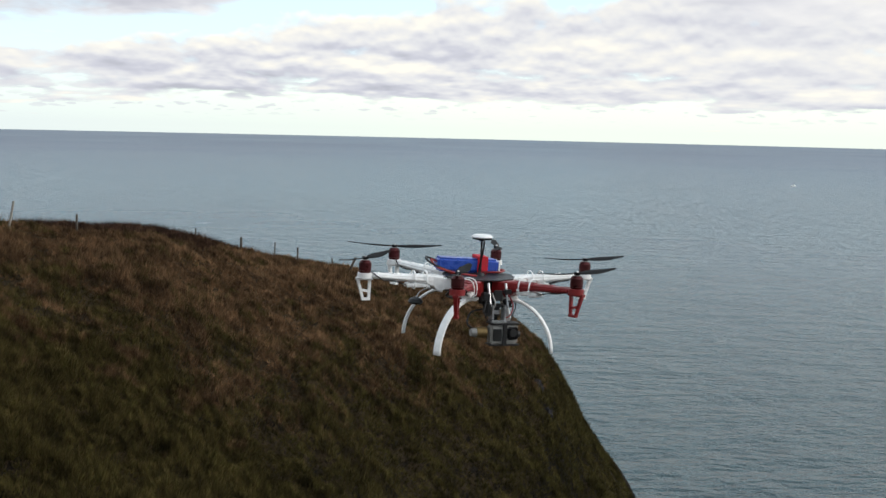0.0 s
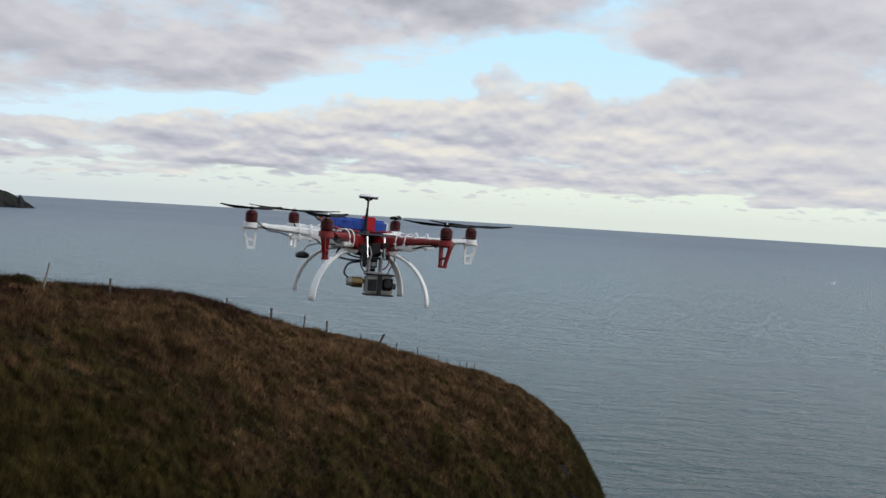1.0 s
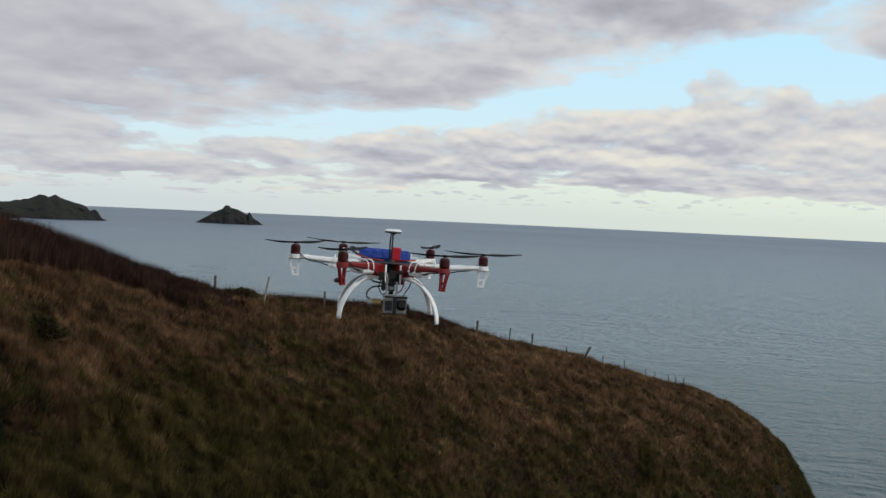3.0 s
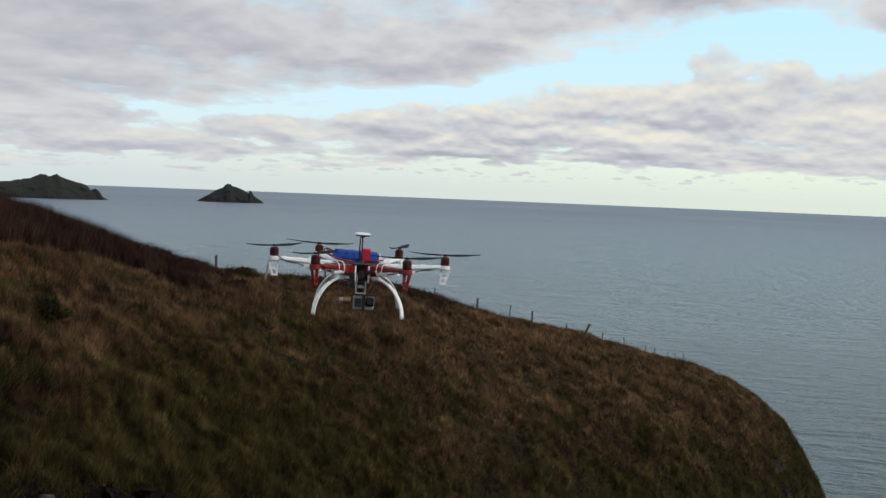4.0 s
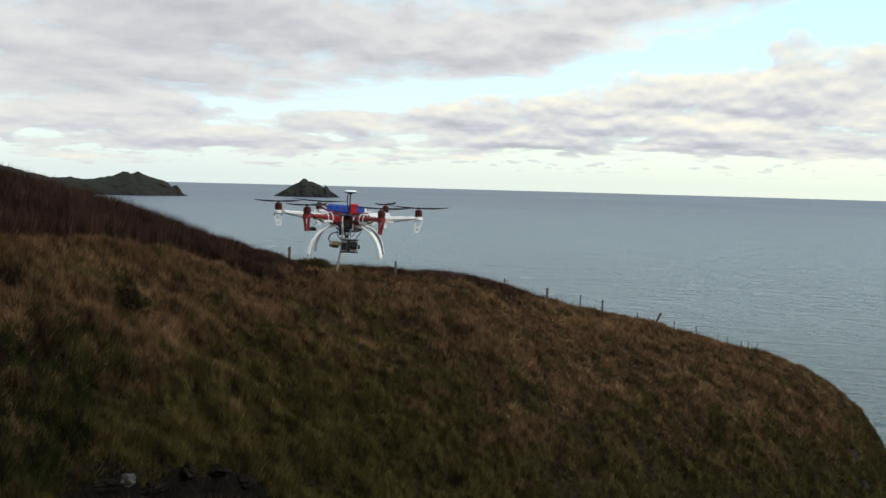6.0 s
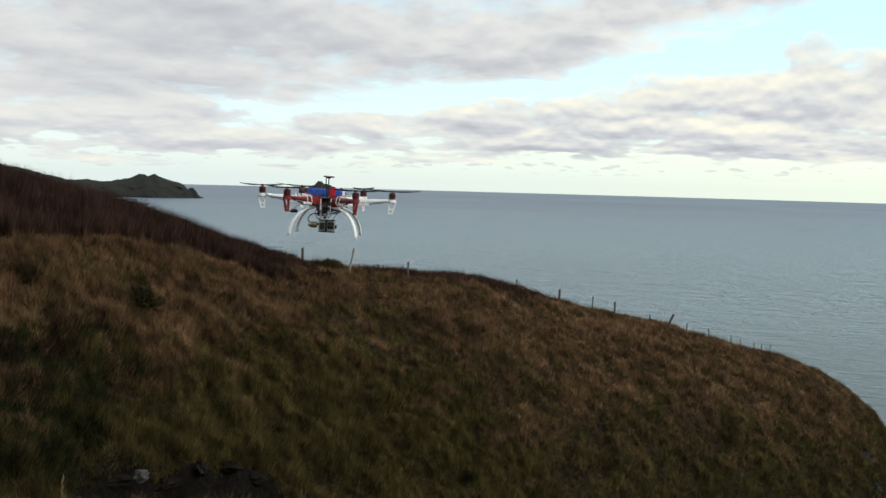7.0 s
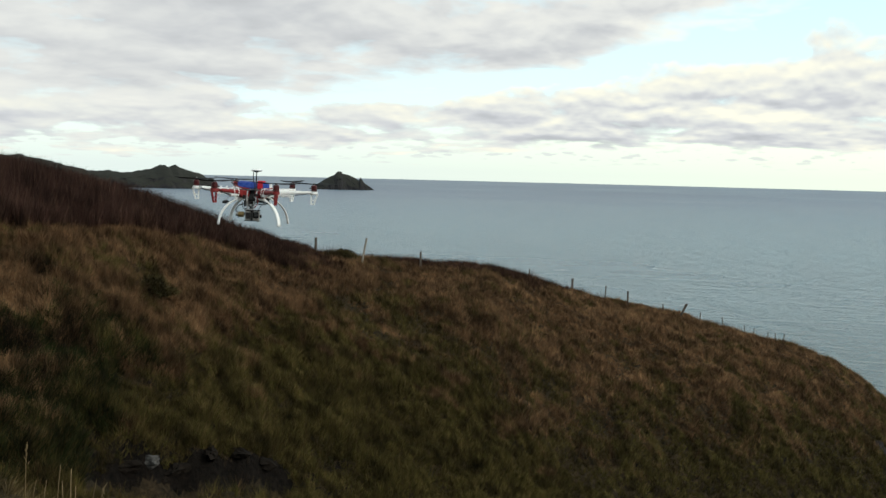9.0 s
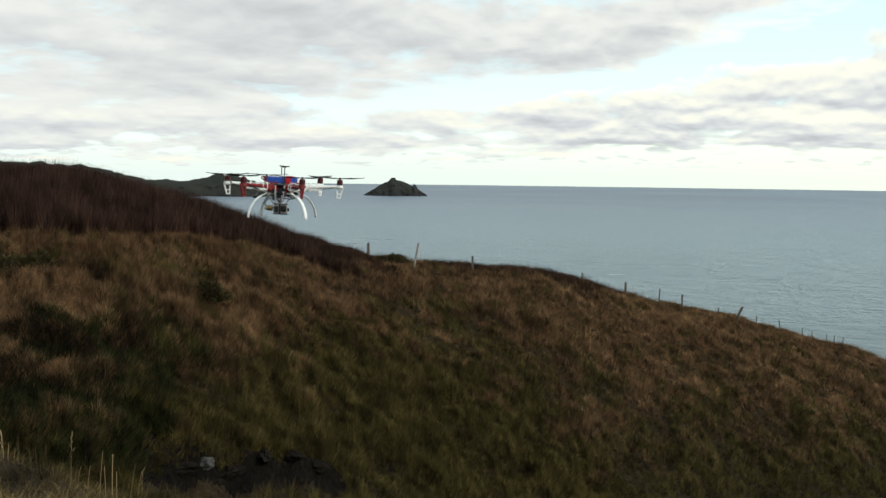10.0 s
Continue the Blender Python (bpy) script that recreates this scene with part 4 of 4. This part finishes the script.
# ---- hexacopter ----
def make_hexacopter(m):
    """Front is -y; the motors' tops lie at z = 0."""
    root = tagged(new("hexacopter"), "red and white hexacopter drone with blue battery, hovering in the air", "drone")
    root.matrix_basis = m
    R = 0.275
    for k, a in enumerate((-30, 30, 90, 150, 210, 270)):
        front = k < 2
        mat, colour = (M_RED, "red") if front else (M_WHITE, "white")
        turn = pose(0, 0, 0, 0, 0, a)          # an arm runs along -y, then turned
        bm = bmesh.new()
        # a tall flanged root that tapers to the motor mount
        rings = []
        for q, w, top, low in ((0.060, 0.046, -0.0362, -0.0660), (0.092, 0.044, -0.0360, -0.0660), (0.0945, 0.044, -0.0345, -0.0715), (0.106, 0.040, -0.0338, -0.0690), (0.116, 0.033, -0.0335, -0.0590),
                               (0.140, 0.028, -0.0330, -0.0520), (0.175, 0.025, -0.0320, -0.0480), (0.220, 0.022, -0.0305, -0.0445), (0.262, 0.022, -0.0290, -0.0405)):
            e, x = 0.003, w / 2
            ring = ((-x, low + e), (-x + e, low), (x - e, low), (x, low + e), (x, top - e), (x - e, top), (-x + e, top), (-x, top - e))
            rings.append([bm.verts.new((u, -q, z)) for u, z in ring])
        for r0, r1 in zip(rings, rings[1:]):
            for i in range(8):
                bm.faces.new((r0[i], r0[(i + 1) % 8], r1[(i + 1) % 8], r1[i]))
        bm.faces.new(rings[0][::-1])
        bm.faces.new(rings[-1])
        bmesh.ops.recalc_face_normals(bm, faces=bm.faces)
        # raised ribs along the sides and over the top
        for sx in (-1, 1):
            beam(bm, (sx * 0.0150, -0.118, -0.0455), (sx * 0.0118, -0.258, -0.0355), 0.004, 0.003)
        for i in range(6):
            q = 0.118 + i * 0.024
            beam(bm, (-0.009, -q, -0.0322 + (q - 0.118) * 0.024), (0.009, -q - (0.014 if i % 2 else -0.004), -0.0322 + (q - 0.118) * 0.024), 0.004, 0.0012)
        rod(bm, (0, -R, -0.0405), (0, -R, -0.0285), 0.0172, 0.0165, 24)
        arm = part("arm", bm, mat, root, colour + " moulded nylon arm", turn)
        # the fin under the arm's end
        bm = bmesh.new()
        beam(bm, (0, -R + 0.012, -0.040), (0, -R + 0.011, -0.088), 0.009, 0.006, 0.007, 0.005)
        beam(bm, (0, -R - 0.017, -0.040), (0, -R - 0.003, -0.088), 0.009, 0.006, 0.007, 0.005)
        beam(bm, (0, -R + 0.0135, -0.0890), (0, -R - 0.0055, -0.0890), 0.010, 0.005)
        beam(bm, (0, -R + 0.012, -0.072), (0, -R - 0.008, -0.068), 0.007, 0.005)
        beam(bm, (0, -R + 0.018, -0.0420), (0, -R - 0.020, -0.0420), 0.012, 0.006)
        part("arm_fin", bm, mat, arm, colour + " triangular fin")
        # motor: bell, base, shaft nut
        motor = tagged(new("motor"), "dark maroon brushless motor")
        motor.parent = root
        motor.matrix_basis = turn @ Matrix.Translation((0, -R, 0))
        bm = bmesh.new()
        rod(bm, (0, 0, -0.029), (0, 0, -0.024), 0.0125, 0.0140, 20)
        rod(bm, (0, 0, -0.0235), (0, 0, -0.006), 0.0142, 0.0142, 24)
        rod(bm, (0, 0, -0.006), (0, 0, 0.0), 0.0142, 0.0095, 24)
        part("bell", bm, M_MOTOR, motor)
        bm = bmesh.new()
        rod(bm, (0, 0, 0.0), (0, 0, 0.006), 0.0050, 0.0046, 6)
        rod(bm, (0, 0, 0.006), (0, 0, 0.011), 0.0035, 0.0012, 10)
        part("prop_nut", bm, M_STEEL, motor, "bright metal prop nut")
        part("propeller", propeller(), M_CARBON, motor, "black two-bladed propeller at rest", pose(0, 0, 0.002, 0, 0, (58, 20, 12, 72, -15, 48)[k] - a))
        # speed controller strapped under the arm
        bm = bmesh.new()
        box(bm, (0, -0.150, -0.0565), (0.026, 0.058, 0.009), 0.002)
        part("speed_controller", bm, M_WHITE, root, "slim speed controller under the arm", turn)
        bm = bmesh.new()
        for q in (0.132, 0.160):
            w = 0.034 - (q - 0.13) * 0.1
            sweep(bm, curve_pts([(-w / 2, -q, -0.062), (-w / 2 - 0.002, -q, -0.042), (-w * 0.38, -q, -0.027), (0, -q, -0.0235), (w * 0.38, -q, -0.027), (w / 2 + 0.002, -q, -0.042), (w / 2, -q, -0.062), (0, -q, -0.0635), (-w / 2, -q, -0.062)], 3), 0.0042, 0.0026, 6)
            box(bm, (-w / 2 - 0.003, -q, -0.050), (0.006, 0.006, 0.005), 0.001)
        part("cable_tie", bm, M_WHITE, root, "white cable ties", turn)
        bm = bmesh.new()
        for sx in (-0.006, 0, 0.006):
            sweep(bm, curve_pts([(sx, -0.178, -0.056), (sx, -0.205, -0.0485), (sx + 0.004, -0.232, -0.0455), (0.0135 + sx * 0.3, -0.248, -0.036), (0.008, -0.262, -0.026)], 5), 0.0026, segs=6)
        part("motor_lead", bm, M_BLACK, root, "black motor leads", turn)

    # plates, with their corners cut
    for name, z, rad in (("top_plate", -0.0358, 0.088), ("bottom_plate", -0.0665, 0.094)):
        bm = bmesh.new()
        v = []
        for k in range(12):
            a = radians(k * 30 + 15)
            q = rad * (1.0 if k % 2 else 0.97)
            v.append(bm.verts.new((math.sin(a) * q, -math.cos(a) * q, z)))
        f = bm.faces.new(v)
        top = bmesh.ops.extrude_face_region(bm, geom=[f])
        bmesh.ops.translate(bm, verts=[e for e in top["geom"] if isinstance(e, bmesh.types.BMVert)], vec=(0, 0, 0.0022))
        bmesh.ops.recalc_face_normals(bm, faces=bm.faces)
        part(name, bm, M_BLACK, root, "black fibreglass frame plate")
    # wiring and flight controller between and under the plates
    bm = bmesh.new()
    box(bm, (0, 0.0, -0.0502), (0.082, 0.09, 0.026), 0.004)
    part("flight_controller", bm, M_BLACK, root)
    bm = bmesh.new()
    box(bm, (-0.002, -0.066, -0.080), (0.034, 0.030, 0.022), 0.003)
    box(bm, (-0.012, -0.084, -0.096), (0.010, 0.008, 0.026), 0.002)
    box(bm, (0.0, -0.052, -0.079), (0.066, 0.02, 0.012), 0.002)
    part("gimbal_controller", bm, M_BLACK, root)
    bm = bmesh.new()
    box(bm, (0.03, 0.06, -0.082), (0.05, 0.035, 0.022), 0.003)
    part("receiver", bm, M_BLACK, root)
    for pts, mat, w in (([(-0.05, 0.03, -0.072), (-0.045, 0.09, -0.098), (0.01, 0.12, -0.108), (0.05, 0.09, -0.096), (0.05, 0.05, -0.075)], M_BLACK, 0.005),
                        ([(-0.03, 0.05, -0.07), (-0.02, 0.10, -0.09), (0.03, 0.11, -0.1), (0.06, 0.06, -0.078)], M_BLACK, 0.004),
                        ([(0.06, -0.02, -0.05), (0.085, 0.02, -0.075), (0.07, 0.06, -0.06)], M_WIRE, 0.004),
                        ([(-0.06, -0.01, -0.05), (-0.09, 0.03, -0.07), (-0.06, 0.07, -0.055)], M_WIRE, 0.004),
                        ([(0.02, 0.02, -0.030), (0.055, 0.005, -0.027), (0.075, 0.03, -0.026), (0.06, 0.07, -0.03)], M_WIRE, 0.005),
                        ([(-0.02, -0.04, -0.030), (-0.05, -0.035, -0.027), (-0.07, 0.0, -0.028), (-0.06, 0.04, -0.03)], M_WIRE, 0.005),
                        ([(-0.022, -0.09, -0.098), (-0.052, -0.10, -0.104), (-0.064, -0.112, -0.126), (-0.046, -0.118, -0.142)], M_BLACK, 0.0045),
                        ([(0.060, -0.085, -0.080), (0.056, -0.1, -0.095), (0.044, -0.11, -0.112), (0.038, -0.12, -0.124)], M_BLACK, 0.003)):
        bm = bmesh.new()
        sweep(bm, curve_pts(pts, 8), w, segs=8)
        part("cable", bm, mat, root, "red cable" if mat is M_WIRE else "black cable")
    # battery with strap and pale end
    tilt = pose(-0.014, 0.050, -0.0155, 0, 1.5, -4)
    battery = tagged(new("battery"), "blue wrapped battery pack held by a red strap")
    battery.parent, battery.matrix_basis = root, tilt
    bm = bmesh.new()
    box(bm, (0, 0, 0), (0.150, 0.046, 0.033), 0.006, segs=3)
    part("pack", bm, M_BLUE, battery)
    bm = bmesh.new()
    box(bm, (0.0775, 0, 0), (0.008, 0.034, 0.028), 0.0035, segs=3)
    part("end_cap", bm, M_WHITE, battery, "white rounded end cap")
    bm = bmesh.new()
    for y, z, sy, sz in ((0, 0.0200, 0.051, 0.006), (0, -0.0180, 0.051, 0.002), (0.0245, 0, 0.003, 0.036), (-0.0245, 0, 0.003, 0.036)):
        box(bm, (0.034, y, z), (0.026, sy, sz), 0.001)
    box(bm, (0.034, -0.0265, 0.004), (0.022, 0.003, 0.028), 0.001)
    part("strap", bm, M_STRAP, battery, "red woven strap")
    for s, pts in ((0, [(-0.071, 0.008, 0.006), (-0.10, 0.0, 0.014), (-0.095, -0.04, 0.004), (-0.05, -0.06, -0.012)]), (1, [(-0.071, -0.006, 0.004), (-0.092, -0.02, 0.01), (-0.08, -0.05, -0.004), (-0.03, -0.07, -0.016)])):
        bm = bmesh.new()
        sweep(bm, curve_pts(pts, 8), 0.005, segs=8)
        part("battery_lead", bm, M_WIRE if s else M_BLACK, battery, "thick battery lead")
    # video aerial: a small mushroom on a stalk
    aerial = tagged(new("aerial"), "dark mushroom-shaped video aerial on a bent stalk")
    aerial.parent, aerial.matrix_basis = root, pose(-0.142, 0.03, -0.098)
    bm = bmesh.new()
    rod(bm, (0, 0, -0.008), (0, 0, -0.003), 0.013, 0.018, 20)
    rod(bm, (0, 0, -0.003), (0, 0, 0.004), 0.018, 0.014, 20)
    rod(bm, (0, 0, 0.004), (0, 0, 0.008), 0.014, 0.005, 20)
    part("cap", bm, M_BLACK, aerial)
    bm = bmesh.new()
    sweep(bm, curve_pts([(0, 0, 0.006), (0.012, 0, 0.022), (0.04, -0.004, 0.030), (0.08, -0.01, 0.030)], 6), 0.003, segs=7)
    part("stalk", bm, M_STEEL, aerial)
    # satellite antenna on its mast
    mast = tagged(new("antenna"), "satellite antenna on a thin mast")
    mast.parent, mast.matrix_basis = root, pose(0.004, 0.0, -0.0336)
    bm = bmesh.new()
    rod(bm, (0, 0, 0), (0, 0, 0.006), 0.011, 0.009, 16)
    rod(bm, (0, 0, 0.006), (0, 0, 0.087), 0.0026, 0.0024, 10)
    part("mast", bm, M_BLACK, mast)
    bm = bmesh.new()
    rod(bm, (0, 0, 0.080), (0, 0, 0.0845), 0.005, 0.012, 16)
    rod(bm, (0, 0, 0.0845), (0, 0, 0.0882), 0.022, 0.0235, 28)
    part("bracket", bm, M_BLACK, mast)
    bm = bmesh.new()
    rod(bm, (0, 0, 0.088), (0, 0, 0.0905), 0.023, 0.026, 28)
    rod(bm, (0, 0, 0.0905), (0, 0, 0.0955), 0.026, 0.020, 28)
    part("puck", bm, M_WHITE, mast, "white round antenna puck")
    bm = bmesh.new()
    sweep(bm, curve_pts([(-0.003, -0.018, 0.091), (-0.007, -0.034, 0.079), (-0.008, -0.028, 0.050), (-0.006, -0.008, 0.020), (-0.005, -0.004, 0.002)], 8), 0.0042, segs=8)
    part("antenna_cable", bm, M_BLACK, mast, "black antenna cable")
    # landing legs: four white arches
    for sx in (-1, 1):
        for sy in (-1, 1):
            bm = bmesh.new()
            pts = []
            for k in range(15):
                t = k / 14 * math.pi / 2
                pts.append((sx * (0.052 + 0.086 * math.sin(t) ** 0.9), sy * (0.082 + 0.047 * math.sin(t)), -0.078 - 0.116 * (1 - math.cos(t)) ** 0.85))
            sweep(bm, pts, 0.0195, 0.0075, 12, 0.6)
            leg = smooth(part("landing_leg", bm, M_LEG, root, "white arched landing leg"))
            bm = bmesh.new()
            box(bm, (sx * 0.048, sy * 0.080, -0.074), (0.034, 0.026, 0.012), 0.003)
            part("leg_bracket", bm, M_WHITE, leg)
            bm = bmesh.new()
            sweep(bm, [Vector(p) + Vector((0, 0, 0.0012)) for p in pts[2:5]], 0.0065, 0.0075, 8)
            part("slot", bm, M_BLACK, leg, "dark slot through the leg")
    # gimbal and action camera
    gimbal = tagged(new("gimbal"), "black camera gimbal with brass motors")
    gimbal.parent, gimbal.matrix_basis = root, pose(0.008, -0.128, -0.1435)
    for sx in (-0.023, 0.019):
        bm = bmesh.new()
        rod(bm, (sx, 0.004, 0.056), (sx, 0.024, 0.106), 0.0028, 0.0028, 10)
        part("standoff", bm, M_STEEL, gimbal, "bright metal standoff")
    bm = bmesh.new()
    box(bm, (0, 0.022, 0.056), (0.062, 0.034, 0.004), 0.001)
    part("damper_plate", bm, M_BLACK, gimbal)
    for sx in (-0.025, 0.025):
        for sy in (0.010, 0.036):
            bm = bmesh.new()
            bmesh.ops.create_uvsphere(bm, u_segments=12, v_segments=8, radius=0.006, matrix=pose(sx, sy, 0.063))
            smooth(part("damper", bm, M_BLACK, gimbal))
    bm = bmesh.new()
    rod(bm, (-0.004, 0.02, 0.034), (-0.004, 0.02, 0.054), 0.0095, 0.0095, 20)
    beam(bm, (-0.004, 0.024, 0.032), (-0.004, 0.030, 0.0), 0.013, 0.006)
    beam(bm, (-0.004, 0.030, 0.0), (-0.034, 0.028, 0.0), 0.012, 0.010)
    beam(bm, (-0.034, 0.030, 0.0), (-0.040, 0.006, 0.0), 0.014, 0.009)
    part("gimbal_arm", bm, M_BLACK, gimbal)
    bm = bmesh.new()
    rod(bm, (-0.004, 0.02, 0.038), (-0.004, 0.02, 0.047), 0.0102, 0.0102, 20)
    part("motor_ring", bm, M_STEEL, gimbal, "bright metal motor ring")
    bm = bmesh.new()
    box(bm, (-0.003, 0.012, 0.080), (0.020, 0.006, 0.024), 0.0012)
    part("terminal_block", bm, M_BLACK, gimbal)
    for sx in (-0.018, 0.011):
        bm = bmesh.new()
        box(bm, (sx, 0.008, 0.041), (0.0045, 0.022, 0.038), 0.0008)
        part("side_plate", bm, M_STEEL, gimbal, "bare metal side plate")
    bm = bmesh.new()
    rod(bm, (-0.032, 0.002, -0.001), (-0.056, 0.002, -0.001), 0.0125, 0.0125, 20)
    part("gimbal_motor", bm, M_BRASS, gimbal, "brass-coloured gimbal motor")
    bm = bmesh.new()
    rod(bm, (-0.056, 0.002, -0.001), (-0.068, 0.002, -0.001), 0.0105, 0.0085, 20)
    part("motor_cap", bm, M_CASE, gimbal, "grey motor cap")
    bm = bmesh.new()
    box(bm, (-0.004, -0.004, 0.0235), (0.034, 0.016, 0.005), 0.001)
    part("bracket", bm, M_STEEL, gimbal, "bare metal bracket")
    bm = bmesh.new()
    rod(bm, (0.042, 0.0, -0.006), (0.049, 0.0, -0.006), 0.008, 0.007, 16)
    part("knob", bm, M_BLACK, gimbal)
    cam_body = tagged(new("action_camera"), "small grey action camera in a clamp")
    cam_body.parent, cam_body.matrix_basis = gimbal, pose(0.008, 0, -0.004, 0, 0, 0)
    bm = bmesh.new()
    box(bm, (0, 0, 0), (0.066, 0.026, 0.045), 0.004, segs=3)
    part("camera_case", bm, M_CASE, cam_body)
    bm = bmesh.new()
    box(bm, (0.018, -0.0155, 0.003), (0.025, 0.008, 0.029), 0.003, segs=3)
    part("lens", bm, M_GLASS, cam_body, "black square lens window")
    bm = bmesh.new()
    rod(bm, (0.018, -0.0190, 0.004), (0.018, -0.0215, 0.004), 0.0095, 0.0085, 20)
    part("lens_ring", bm, M_BLACK, cam_body, "black lens ring")
    bm = bmesh.new()
    box(bm, (-0.018, -0.0135, -0.001), (0.020, 0.003, 0.028), 0.001)
    part("front_panel", bm, M_BLACK, cam_body, "dark front panel")
    bm = bmesh.new()
    box(bm, (0, 0, 0.0238), (0.070, 0.030, 0.0035), 0.001)
    box(bm, (0, 0, -0.0238), (0.070, 0.030, 0.0035), 0.001)
    box(bm, (-0.001, -0.016, 0.0), (0.010, 0.003, 0.048), 0.001)
    part("clamp", bm, M_BLACK, cam_body, "black clamp bars")
    # loose fittings and leads that hang between the frame and the gimbal
    for name, c, size in (("power_module", (-0.034, 0.010, 0.078), (0.016, 0.020, 0.018)), ("roll_motor", (-0.028, 0.004, 0.050), (0.010, 0.012, 0.030)), ("plug", (0.020, 0.014, 0.088), (0.018, 0.014, 0.012))):
        bm = bmesh.new()
        box(bm, c, size, 0.002)
        part(name, bm, M_BLACK, gimbal)
    for pts, mat in (([(-0.034, 0.004, 0.070), (-0.040, -0.004, 0.046), (-0.030, -0.006, 0.026), (-0.016, 0.0, 0.030)], M_BLACK),
                     ([(0.020, 0.008, 0.084), (0.030, 0.0, 0.060), (0.022, -0.004, 0.038), (0.010, 0.002, 0.030)], M_WIRE),
                     ([(-0.020, 0.006, 0.086), (-0.016, -0.006, 0.066), (-0.022, -0.006, 0.048)], M_CASE)):
        bm = bmesh.new()
        sweep(bm, curve_pts(pts, 7), 0.0032, segs=7)
        part("lead", bm, mat, gimbal)
    return root


def propeller():
    bm = bmesh.new()
    rod(bm, (0, 0, 0), (0, 0, 0.006), 0.007, 0.007, 14)
    for s in (1, -1):
        rings = []
        for k in range(9):
            t = k / 8
            q = 0.006 + 0.113 * t
            chord = 0.010 + 0.016 * math.sin(min(1, t * 1.6) * math.pi / 2) - 0.014 * max(0, t - 0.45) / 0.55
            pitch = radians(22 - 16 * t)
            c, sn = math.cos(pitch) * chord / 2, math.sin(pitch) * chord / 2
            z = 0.003 + 0.006 * t * t
            rings.append([bm.verts.new((s * q, s * c, z + sn)), bm.verts.new((s * q, 0, z + 0.0016)), bm.verts.new((s * q, -s * c, z - sn)), bm.verts.new((s * q, 0, z - 0.0006))])
        for a, b in zip(rings, rings[1:]):
            for k in range(4):
                bm.faces.new((a[k], a[(k + 1) % 4], b[(k + 1) % 4], b[k]))
        bm.faces.new(rings[-1])
    bmesh.ops.recalc_face_normals(bm, faces=bm.faces)
    return bm


make_hexacopter(pose(-0.959, 3.738, -0.134, 0.5, 1.5, 13))
